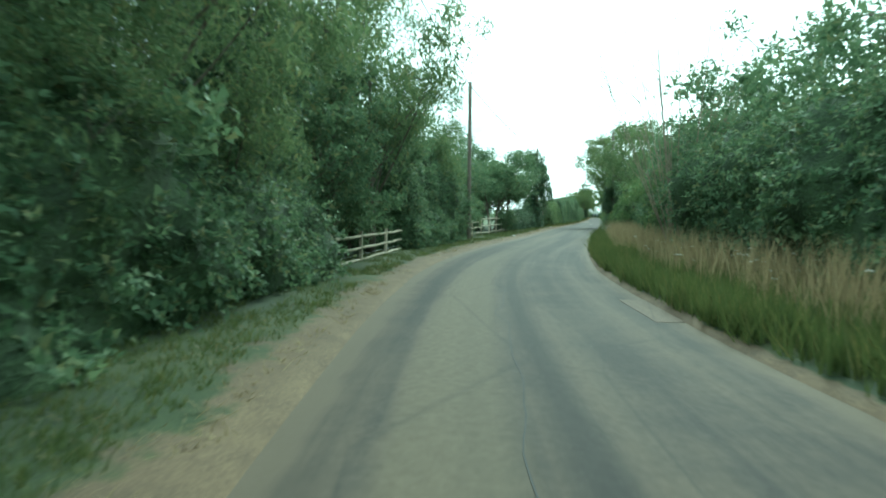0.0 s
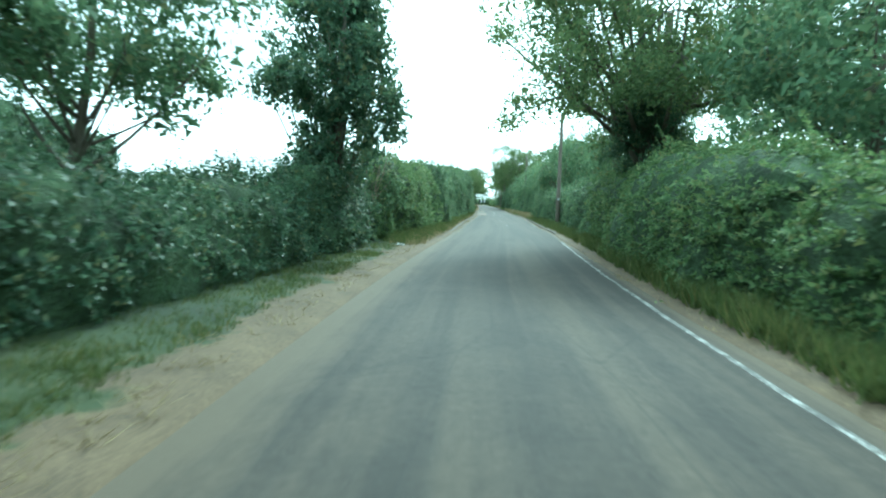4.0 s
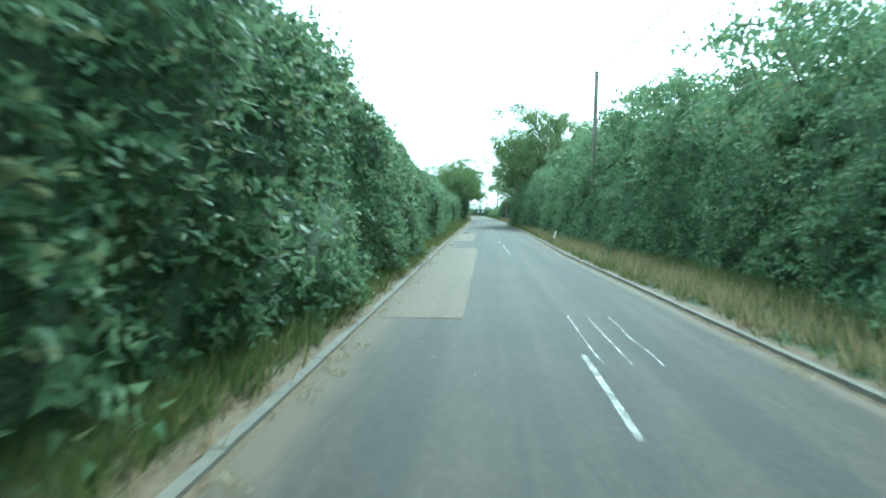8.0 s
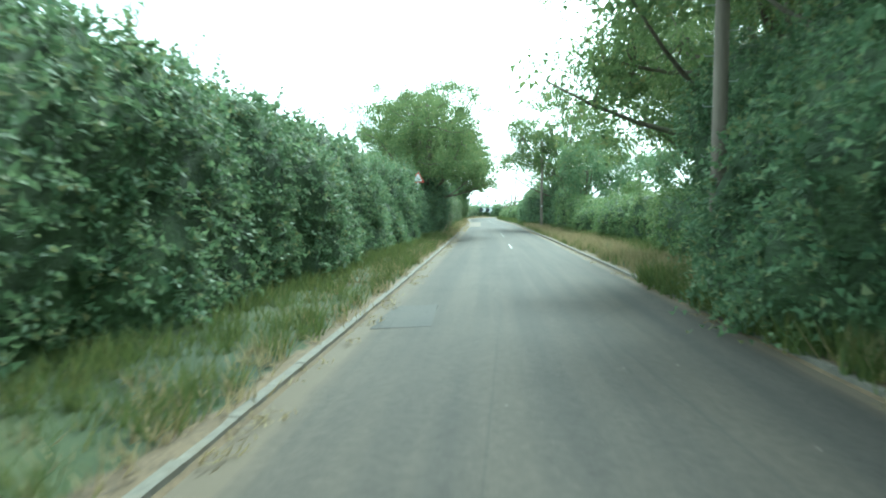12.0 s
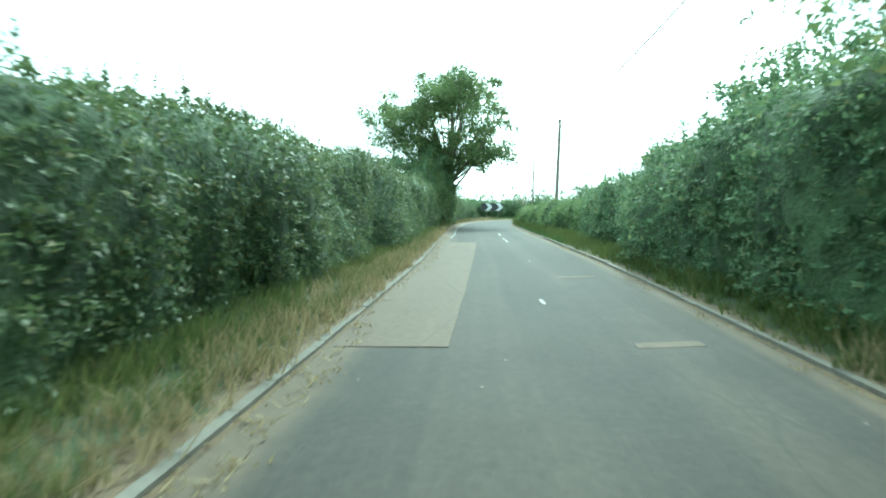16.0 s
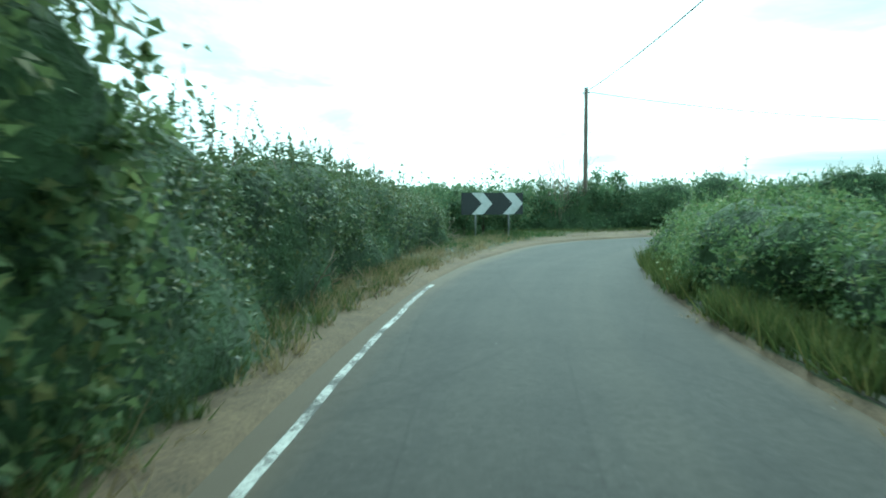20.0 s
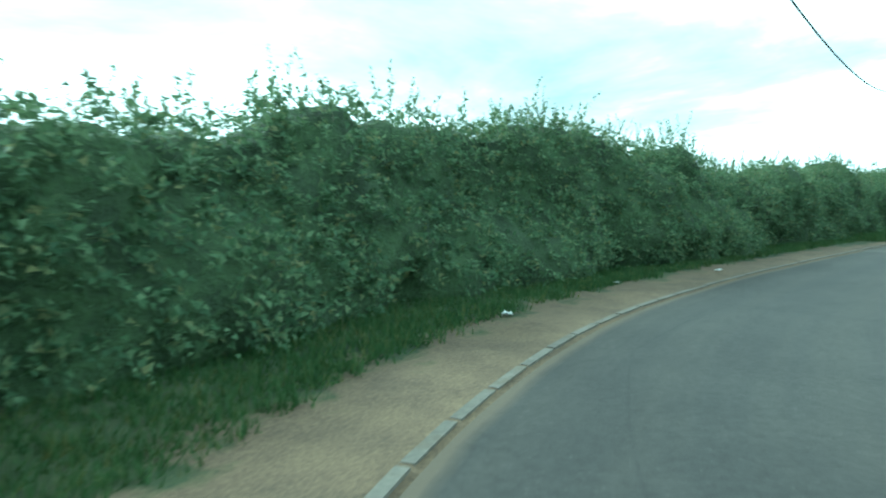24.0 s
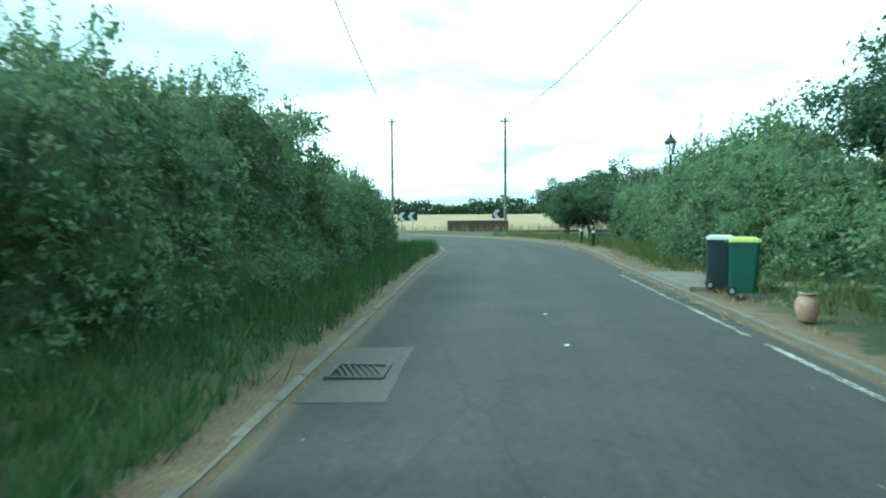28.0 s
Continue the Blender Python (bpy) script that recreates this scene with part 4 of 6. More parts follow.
for k in range(3):
    strip("tarmac_scrape", 137.2, 140.6, 1.35 + 0.33 * k, 1.372 + 0.33 * k, FAINT_LINE, "pale scrape along the tarmac", "road marking", 0.005, 0, 0.05, k)


# ---- kinds of things ----
def utility_pole(s, d, height, label, steps=True, arm=0.0, turn=0.0, lean=0.0):
    top = thing("utility_pole", spot(s, d, 0.0, turn) @ pose(0, 0, 0, 0, lean, 0), label, "utility pole", "utility poles along the lane")
    z = np.linspace(-0.2, height, 8)
    part("pole", tube(np.column_stack([0 * z, 0 * z, z]), np.linspace(0.14, 0.10, 8), 12), POLE_WOOD, top, "", True)
    part("cap", lathe([(0.0, height + 0.05), (0.09, height + 0.03), (0.12, height - 0.01), (0.12, height - 0.05)], 12), STEEL, top, "grey metal pole cap")
    if steps:
        for i in range(12):
            zz = 2.6 + 0.42 * i
            if zz < height - 0.4:
                x = 0.13 if i % 2 else -0.13
                part("step_bolt", tube([(x * 0.6, 0, zz), (x * 2.1, 0, zz), (x * 2.2, 0, zz + 0.04)], [0.011, 0.011, 0.011], 6), STEEL, top)
    part("plate", box((0.10, 0.015, 0.16), (0, -0.155, 2.0), 1.0), WHITE_FACE, top, "small pale notice plate with no readable writing")
    for x in (-0.16, 0.16):
        ins = part("insulator", lathe([(0.0, 0.10), (0.028, 0.09), (0.045, 0.05), (0.03, 0.03), (0.045, 0.0), (0.0, 0.0)], 8, (x, 0, height - 0.30)), LITTER, top, "pale porcelain insulator")
        part("pin", tube([(0, 0, height - 0.36), (x, 0, height - 0.36), (x, 0, height - 0.29)], [0.012] * 3, 6), STEEL, ins)
    if arm:
        part("crossarm", box((arm, 0.09, 0.10), (0, -0.13, height - 0.32), 1.0, 0.01), POLE_WOOD, top)
    return top


def cable(a, b, sag, r=0.021):
    """A hanging cable between two places."""
    a, b = np.array(a, float), np.array(b, float)
    u = np.linspace(0, 1, 25)[:, None]
    p = a + (b - a) * u - np.array([0, 0, 1.0]) * 4 * sag * u * (1 - u)
    ob = part("overhead_cable", tube(p, np.full(25, r), 5, False), WIRE)
    return tagged(ob, "thin black overhead cable between two poles", "cable", "overhead cables")


POLES = [("A", 39.4, -4.25, 9.6), ("C", 80.8, -4.3, 9.7), ("R", 53.8, 4.2, 8.2), ("D", 106.1, 4.3, 7.6), ("F", 165.0, 5.6, 9.1), ("P", 209.2, 3.75, 9.4), ("E", 255.3, 4.85, 7.7), ("G", 302.3, 5.9, 7.9), ("H", 343.8, -7.4, 8.0),
         ("I", 394.1, -3.1, 8.8), ("J", 396.9, 5.85, 8.6)]
TOPS = {}
for key, s, d, h in POLES:
    made = utility_pole(s, d, h, "tall creosoted wooden pole standing in the verge", h > 7.7, 0.0, 0.0, 1.2 if key == "G" else 0.0)
    TOPS[key] = at(s, d, h - 0.2)
    if key == "H":
        made.matrix_world = pose(27.4, 346.3, 0)
        TOPS[key] = np.array((27.4, 346.3, h - 0.2))


def beyond(s, d, z=0.0):
    """A place straight on past the lane's last bend, as if the lane ran on."""
    p, q = at(404.0, 0.0), at(403.0, 0.0)
    t = (p - q)[:2] / np.linalg.norm((p - q)[:2])
    return (float(p[0] + (s - 404) * t[0] + d * t[1]), float(p[1] + (s - 404) * t[1] - d * t[0]), z)


END_TURN = heading(403.5)


def spot_beyond(s, d, z=0.0, turn=0.0):
    return pose(*beyond(s, d, z), 0, 0, END_TURN + turn)


for key, s, d, h in (("K", 448.3, 1.5, 9.8), ("L", 453.6, -9.2, 10.6)):
    o = utility_pole(404, 0, h, "tall wooden pole at the bend by the field", False, 0.9)
    o.matrix_world = spot_beyond(s, d)
    TOPS[key] = np.array(beyond(s, d, h - 0.2))
for a, b, sag in (("A", "C", 0.5), ("R", "D", 0.8), ("D", "F", 0.9), ("F", "P", 0.9), ("P", "E", 0.9), ("E", "G", 0.7), ("G", "H", 0.7), ("H", "I", 2.8), ("I", "L", 0.8), ("L", "K", 0.3), ("J", "K", 0.8)):
    cable(TOPS[a], TOPS[b], sag)
cable(TOPS["A"], at(-20, -5.5, 9.5), 0.7)


def rail_fence(stations, label):
    """Post and rail fence: square posts with round half rails let into them."""
    (s0, d0), (s1, d1) = stations[0], stations[-1]
    top = thing("post_and_rail_fence", spot(s0, d0), label, "fence")
    inv = np.array(top.matrix_world.inverted())
    rng = np.random.default_rng(8)
    feet = [at(s, d, float(np.interp(s, [24, 44], [-0.12, 0.05]))) for s, d in stations]
    for i, p in enumerate(feet):
        ang = radians(heading(stations[i][0]))
        tall = float(np.interp(stations[i][0], [40, 50], [1.0, 1.18]))
        v, f = box((0.10, 0.13, 1.32 * tall), (0, 0, 0.56 * tall), 0.97, 0.012)
        m = Matrix.Translation(tuple(p)) @ Matrix.Rotation(ang, 4, "Z") @ pose(0, 0, 0, rng.normal(0, 1.2), rng.normal(0, 1.2), 0)
        part("post", turned(turned((v, f), m), Matrix(inv.tolist())), FENCE_WOOD, top)
    for p, q, (s, _) in zip(feet[:-1], feet[1:], stations):
        for z in (0.28, 0.66, 1.04) if s < 45 else (0.26, 0.76, 1.26):
            u = np.linspace(-0.02, 1.02, 6)[:, None]
            line = p + (q - p) * u + np.array([0, 0, z]) + rng.normal(0, 0.012, (6, 3))
            part("rail", turned(tube(line, [0.034, 0.05, 0.052, 0.05, 0.048, 0.034], 7), Matrix(inv.tolist())), FENCE_WOOD, top, "", True)
    for z in (0.16, 0.44):
        line = np.array([p + np.array([0, 0, z]) for p in feet])
        part("wire_strand", turned(tube(line, np.full(len(line), 0.004), 4), Matrix(inv.tolist())), STEEL, top, "thin galvanised wire")
    return top


FS = np.arange(14.6, 62.5, 3.32)
rail_fence([(s, float(np.interp(s, [14, 26, 31, 44, 62], [-4.1, -4.5, -5.0, -5.1, -5.1]))) for s in FS], "weathered pale post and rail fence under the trees")


def chevron_sign(m, width, height, n, flip, label, legs=1.05):
    """A long black board with white chevrons on two steel legs; local x runs along the board, its face looks to -y."""
    top = thing("chevron_sign", m, label, "road sign")
    board = part("board", box((width, 0.025, height), (0, 0, legs + height / 2), 1.0), BLACK_FACE, top, "black board")
    w, t = width / n, height * 0.47
    for i in range(n):
        x0 = width / 2 - w * i - 0.01
        pts = [(-t * 2.06, height / 2 * 0.98), (-t * 0.91, height / 2 * 0.98), (0.0, 0), (-t * 0.91, -height / 2 * 0.98), (-t * 2.06, -height / 2 * 0.98), (-t * 1.06, 0)]
        k = -1 if flip else 1
        v = [(k * (x0 + x), y, legs + height / 2 + z) for y in (-0.014, -0.019) for x, z in pts]
        f = [(6, 7, 8, 11), (11, 8, 9, 10), (5, 2, 1, 0), (4, 3, 2, 5)] + [(j, (j + 1) % 6, 6 + (j + 1) % 6, 6 + j) for j in range(6)]
        part("chevron", (np.array(v), np.array(f)), WHITE_FACE, board, "dull white chevron")
    for x in (-width * 0.27, width * 0.27):
        part("leg", tube([(x, 0.045, -0.2), (x, 0.045, legs + height * 0.9)], [0.038, 0.038], 10), STEEL, top, "galvanised steel leg", True)
    for z in (0.2, 0.8):
        part("clamp", box((width * 0.62, 0.02, 0.04), (0, 0.02, legs + height * z), 1.0), STEEL, board)
    return top


chevron_sign(pose(21.4, 338.06, 0.13, 0, 0, 12), 2.82, 0.96, 2, False, "black bend board with two white chevrons on steel legs", 1.0)
chevron_sign(spot_beyond(450.6, 0.9, 0.0, 25), 1.15, 0.8, 1, True, "small bend board with a white chevron by the field")
chevron_sign(spot_beyond(449.0, -7.2, 0.0, 30), 1.9, 0.75, 2, True, "bend board with white chevrons behind the hedge", 0.9)


def warning_sign(s, d, base):
    top = thing("bend_warning_sign", spot(s, d, 0.0, 4), "red-bordered triangular bend warning sign above the hedge", "road sign")
    part("post", tube([(0, 0.04, -0.1), (0, 0.04, base + 0.8)], [0.038, 0.038], 10), STEEL, top, "", True)

    def tri(r, y0, y1):
        p = [(r * math.sin(a), r * math.cos(a)) for a in (0, 2.0944, 4.18879)]
        v = [(x, y, base + 0.4 + z) for y in (y0, y1) for x, z in p]
        return np.array(v), np.array([(0, 1, 4, 3), (1, 2, 5, 4), (2, 0, 3, 5), (3, 4, 5, 5), (2, 1, 0, 0)])

    def solid(r, y0, y1, mat, name, parent):
        v, f = tri(r, y0, y1)
        me = bpy.data.meshes.new(name)
        me.from_pydata([tuple(q) for q in v], [], [(0, 1, 4, 3), (1, 2, 5, 4), (2, 0, 3, 5), (3, 4, 5), (2, 1, 0)])
        me.materials.append(mat)
        return child(new(name, me), parent)

    plate = solid(0.42, 0.0, -0.012, RED_FACE, "plate", top)
    solid(0.30, -0.012, -0.017, WHITE_FACE, "face", plate)
    line = [(0.06, -0.02, base + 0.28), (0.06, -0.02, base + 0.37), (-0.05, -0.02, base + 0.42), (-0.05, -0.02, base + 0.52)]
    part("bend_symbol", tube(line, [0.02] * 4, 6), BLACK_FACE, plate, "black double bend arrow")
    return top


warning_sign(234.0, -3.95, 3.0)


def wheelie_bin(m, body_mat, lid_mat, label):
    """A two-wheeled bin: tapered body with a rim, hinged lid, axle and wheels; its front looks to -y."""
    top = thing("wheelie_bin", m, label, "bin", "wheelie bins by the drive")
    v, f = box((0.50, 0.55, 0.92), (0, 0, 0.52), 1.16, 0.05)
    v[:, 1] += np.where(v[:, 2] < 0.3, 0.04, 0)
    body = part("body", (v, f), body_mat, top)
    part("rim", box((0.60, 0.66, 0.05), (0, 0, 0.97), 1.0, 0.05), body_mat, body)
    for x in (-0.15, 0.0, 0.15):
        part("rib", box((0.03, 0.02, 0.6), (x, -0.285, 0.5), 1.0), body_mat, body)
    lid = part("lid", joined(box((0.60, 0.68, 0.05), (0, -0.01, 1.02), 0.97, 0.06), box((0.52, 0.56, 0.04), (0, 0, 1.06), 0.85, 0.06)), lid_mat, top, "coloured hinged lid")
    part("handle", tube([(-0.24, 0.36, 0.98), (-0.24, 0.40, 1.0), (0.24, 0.40, 1.0), (0.24, 0.36, 0.98)], [0.016] * 4, 8), body_mat, top)
    part("axle", tube([(-0.29, 0.24, 0.10), (0.29, 0.24, 0.10)], [0.012, 0.012], 8), STEEL, top)
    for x in (-0.29, 0.29):
        w = part("wheel", tube([(x - 0.025, 0.24, 0.10), (x + 0.025, 0.24, 0.10)], [0.10, 0.10], 16), RUBBER, top, "black rubber wheel")
        part("hub", tube([(x - 0.03, 0.24, 0.10), (x + 0.03, 0.24, 0.10)], [0.045, 0.045], 10), STEEL, w)
    return top


wheelie_bin(spot(402.9, 4.68, 0.12, 70) @ Matrix.Diagonal((0.82, 0.82, 1.0, 1.0)), BIN_GREEN, LID_LIME, "green wheelie bin with a lime lid beside the drive")
wheelie_bin(spot(403.9, 4.6, 0.12, 74) @ Matrix.Diagonal((0.82, 0.82, 1.0, 1.0)), BIN_DARK, LID_PALE, "dark wheelie bin with a pale lid edge beside the drive")


def urn(m):
    top = thing("terracotta_urn", m, "bulging terracotta urn planted with a small shrub", "plant pot")
    part("pot", lathe([(0.0, 0.0), (0.19, 0.0), (0.22, 0.06), (0.29, 0.24), (0.30, 0.40), (0.295, 0.43), (0.30, 0.46), (0.26, 0.58), (0.21, 0.66), (0.20, 0.69), (0.24, 0.72), (0.24, 0.76), (0.19, 0.76), (0.18, 0.69), (0.0, 0.68)], 24), CLAY, top, "", True)
    rng = np.random.default_rng(3)
    p = rng.normal(size=(160, 3)) * np.array([0.13, 0.13, 0.10]) + np.array([0, 0, 0.86])
    child(new("plant", leaf_mesh("plant", rng, p, rng.normal(size=(160, 3)), 0.09, 0.035, LEAF_LIGHT)), top, "sparse green plant")
    return top


urn(spot(400.2, 4.55, 0.09) @ Matrix.Scale(0.55, 4))


def lantern_post(m, h):
    top = thing("lantern_post", m, "black Victorian style lantern post among shrubs", "street lamp")
    part("column", lathe([(0.0, 0.0), (0.16, 0.0), (0.16, 0.25), (0.10, 0.35), (0.085, 0.9), (0.11, 0.95), (0.06, 1.05), (0.045, h - 0.7), (0.07, h - 0.66), (0.03, h - 0.6), (0.0, h - 0.6)], 14), BLACK_PAINT, top, "", True)
    lamp = part("lantern", lathe([(0.09, h - 0.60), (0.20, h - 0.15), (0.0, h - 0.15)], 6), GLASS, top, "clear tapering lantern panes")
    part("cap", lathe([(0.24, h - 0.16), (0.24, h - 0.12), (0.12, h + 0.03), (0.06, h + 0.06), (0.07, h + 0.12), (0.02, h + 0.16), (0.015, h + 0.30), (0.0, h + 0.32)], 6), BLACK_PAINT, lamp, "black finial cap")
    for k in range(6):
        a = k * math.pi / 3
        part("glazing_bar", tube([(0.095 * math.cos(a), 0.095 * math.sin(a), h - 0.62), (0.21 * math.cos(a), 0.21 * math.sin(a), h - 0.14)], [0.012, 0.012], 5), BLACK_PAINT, lamp)
    part("ladder_bar", tube([(-0.25, 0, h - 0.72), (0.25, 0, h - 0.72)], [0.015, 0.015], 6), BLACK_PAINT, top)
    return top


lantern_post(spot(416.1, 6.7), 4.4)


def bollard(m):
    top = thing("bollard", m, "short black bollard with a white band", "bollard", "bollards by the verge")
    part("shaft", lathe([(0.0, -0.1), (0.07, -0.1), (0.065, 0.85), (0.05, 0.92), (0.0, 0.95)], 12), BLACK_PAINT, top, "", True)
    part("band", lathe([(0.069, 0.62), (0.071, 0.63), (0.070, 0.74), (0.068, 0.75)], 12), WHITE_FACE, top, "white reflective band")
    return top


for s, d in ((420.4, 4.9), (422.9, 5.1)):
    bollard(spot(s, d, 0.05))
for i, s in enumerate((425.6, 427.4, 429.4, 431.5)):
    o = thing("marker_stake", spot_beyond(s, 5.2 + 0.15 * i, 0.05), "short grey wooden stake in the verge", "stake", "stakes in the verge")
    part("stake", box((0.07, 0.07, 0.75), (0, 0, 0.3), 0.9, 0.01), FENCE_WOOD, o)


def gully(m):
    """A cast-iron road gully: frame and slanted bars over a flat black sheet that stands for shade."""
    top = thing("drain_gully", m, "cast iron drain gully set in a tarmac repair", "drain")
    for n_, sz, c in (("frame_side", (0.05, 0.62, 0.03), (-0.28, 0, 0.01)), ("frame_side", (0.05, 0.62, 0.03), (0.28, 0, 0.01)), ("frame_end", (0.51, 0.05, 0.03), (0, -0.285, 0.01)), ("frame_end", (0.51, 0.05, 0.03), (0, 0.285, 0.01))):
        part(n_, box(sz, c), IRON, top)
    for i in range(7):
        v = box((0.030, 0.62, 0.024), (0, 0, 0.008))
        part("bar", turned(v, pose(-0.21 + 0.07 * i, 0, 0, 0, 0, 22) @ Matrix.Diagonal((1, 0.82, 1, 1))), IRON, top)
    # No hollow is cut: this black sheet paints the darkness below the bars.
    part("shade_sheet", box((0.52, 0.55, 0.004), (0, 0, -0.004)), RUBBER, top, "flat black sheet painted as the shade below the bars")
    return top


gully(spot(397.3, -1.40, 0.0))
gully(spot(180.0, -1.35, 0.0))


def parapet(m):
    """A low sooty brick wall with a coping."""
    top = thing("brick_parapet", m, "low sooty brick parapet beside the bend", "wall")
    rng = np.random.default_rng(2)
    part("core_wall", box((5.2, 0.30, 0.98), (0, 0, 0.44)), BRICK_DARK, top)
    brick = mesh("brick", *box((0.215, 0.02, 0.066), (0, 0, 0), 0.97), BRICK_DARK)
    for r in range(13):
        for c in range(23):
            o = new("brick", brick)
            o.matrix_world = m @ pose(-2.5 + 0.225 * c + (0.11 if r % 2 else 0), -0.155, 0.03 + 0.075 * r)
            o.parent = top
            o.matrix_parent_inverse = m.inverted()
    part("coping", box((5.3, 0.40, 0.10), (0, 0, 0.98), 0.98, 0.02), CONCRETE, top, "mossy concrete coping")
    return top


parapet(spot_beyond(447.0, -0.9, -0.1, 4))


def house(m):
    """A brick house whose roof shows over the hedge."""
    top = thing("brick_house", m, "brick house with a clay tiled roof beyond the hedge", "house")
    part("walls", box((9.0, 7.0, 3.0), (0, 0, 1.4)), BRICK_WALL, top)
    v = np.array([(-4.8, -3.9, 2.85), (4.8, -3.9, 2.85), (4.8, 3.9, 2.85), (-4.8, 3.9, 2.85), (-2.6, 0, 6.1), (2.6, 0, 6.1)], float)
    me = bpy.data.meshes.new("roof")
    me.from_pydata([tuple(q) for q in v], [], [(0, 1, 5, 4), (2, 3, 4, 5), (1, 2, 5), (3, 0, 4), (3, 2, 1, 0)])
    me.materials.append(ROOF_TILE)
    roof = child(new("roof", me), top, "brown clay tile hip roof")
    for k in range(14):
        t = k / 14
        y, z, x = -3.9 + 3.9 * t, 2.9 + 3.25 * t, 4.8 - 2.2 * t
        for sgn in (-1, 1):
            part("tile_course", turned(box((2 * x, 0.40, 0.025), (0, 0, 0)), pose(0, sgn * (y + 0.14), z + 0.10, sgn * 36)), ROOF_TILE, roof)
    part("chimney", box((0.7, 0.7, 1.6), (1.6, 0.3, 6.2), 1.0, 0.02), BRICK_WALL, roof, "brick chimney stack")
    for x in (-2.6, 2.6):
        w = part("window", box((1.3, 0.06, 1.1), (x, -3.50, 1.6)), WHITE_FACE, top, "white framed window")
        part("pane", box((1.1, 0.02, 0.9), (x, -3.54, 1.6)), GLASS, w)
    return top


house(spot(405.5, 22.5, 0.0, 100) @ Matrix.Scale(1.22, 4))


def shed(m, label):
    top = thing("boarded_shed", m, label, "shed")
    part("shell", box((6.0, 4.0, 2.5), (0, 0, 1.25)), SHED_WOOD, top)
    for k in range(17):
        for sgn in (-1, 1):
            part("board", box((6.04, 0.03, 0.135), (0, sgn * 2.015, 0.12 + 0.147 * k), 1.0), SHED_WOOD, top)
        part("board", box((0.03, 4.0, 0.135), (3.016, 0, 0.12 + 0.147 * k), 1.0), SHED_WOOD, top)
    roof = np.array([(-3.3, -2.4, 2.45), (3.3, -2.4, 2.45), (3.3, 0, 3.5), (-3.3, 0, 3.5), (3.3, 2.4, 2.45), (-3.3, 2.4, 2.45)], float)
    part("roof", (np.vstack([roof, roof - np.array([0, 0, 0.08])]), np.array([(0, 1, 2, 3), (3, 2, 4, 5), (9, 8, 7, 6), (11, 10, 8, 9), (0, 6, 7, 1), (5, 4, 10, 11)])), STEEL, top, "dull sheet roof")
    part("door", box((1.0, 0.05, 1.9), (-1.2, -2.05, 1.0)), POLE_WOOD, top, "dark plank door")
    return top


shed(spot(36.0, -15.5, 0.0, 8), "grey boarded shed behind the trees")
shed(spot(62.5, -18.0, 0.0, 5), "grey boarded shed beyond the paddock fence")


# ---- litter and loose bits ----
def litter(s, d, size, mat, label, seed, z=0.09):
    rng = np.random.default_rng(seed)
    n = 7
    X, Y = np.meshgrid(np.linspace(-0.5, 0.5, n), np.linspace(-0.5, 0.5, n), indexing="ij")
    Z = np.abs(rng.normal(0, 0.13, (n, n))) + 0.02
    v = np.stack([X + rng.normal(0, 0.05, (n, n)), Y * 0.7 + rng.normal(0, 0.05, (n, n)), Z], -1).reshape(-1, 3) * size
    v2 = np.vstack([v, v - np.array([0, 0, 0.006])])
    f = grid_faces(n, n)
    ob = part("litter", (v2, np.vstack([f, f[:, ::-1] + n * n])), mat)
    ob.matrix_world = spot(s, d, z, seed * 40)
    return tagged(ob, label, "litter", "litter on the verge")


for i, (s, d, k) in enumerate(((300.9, -2.15, 0.5), (331.0, -3.6, 0.22), (329.5, -3.7, 0.18), (336.2, -4.6, 0.22), (335.0, -4.2, 0.14), (346.6, -2.3, 0.16), (326.6, -4.0, 0.3), (84.0, -2.9, 0.28), (48.6, -2.8, 0.2), (362.0, -3.2, 0.16), (366.0, -2.4, 0.18), (357.5, -3.0, 0.2), (246.0, -2.5, 0.16), (243.0, -2.3, 0.2))):
    litter(s, d, k, LITTER, "crumpled dirty white plastic scrap on the verge", i + 1)
litter(336.6, -4.9, 0.25, LITTER_LIME, "lime green paper scrap on the earth", 31)
for i, (s, d) in enumerate(((108.8, 1.05), (117.2, 0.82), (146.0, 0.75), (165.5, 0.8), (191.6, 0.8), (189.5, 0.85), (170.2, 0.95), (275.0, 1.6), (257.9, 1.55), (398.7, 0.95), (401.2, 0.9), (394.2, 0.3))):
    litter(s, d, 0.065, LITTER, "small white fleck lying on the tarmac", 50 + i, 0.015)
stone = part("broken_kerb_stone", box((0.14, 0.24, 0.12), (0, 0, 0.04), 0.9, 0.02), CONCRETE)
stone.matrix_world = spot(273.4, -2.8, 0.12, 60)
tagged(stone, "broken grey piece of kerb on the verge", "stone")
o = thing("marker_post", spot(167.3, 3.85, 0.05) @ pose(0, 0, 0, 0, 14, 0), "short leaning white marker post in the verge", "marker post")
part("post", lathe([(0.0, -0.1), (0.05, -0.1), (0.055, 0.30), (0.03, 0.36), (0.028, 0.62), (0.0, 0.64)], 10), LITTER, o, "", True)

# a wandering crack on the first stretch
strip("tarmac_crack", 3.0, 17.0, 0.50, 0.515, RUBBER, "thin dark crack wandering along the lane", "road marking", 0.004, 0.0, 0.35, 220)


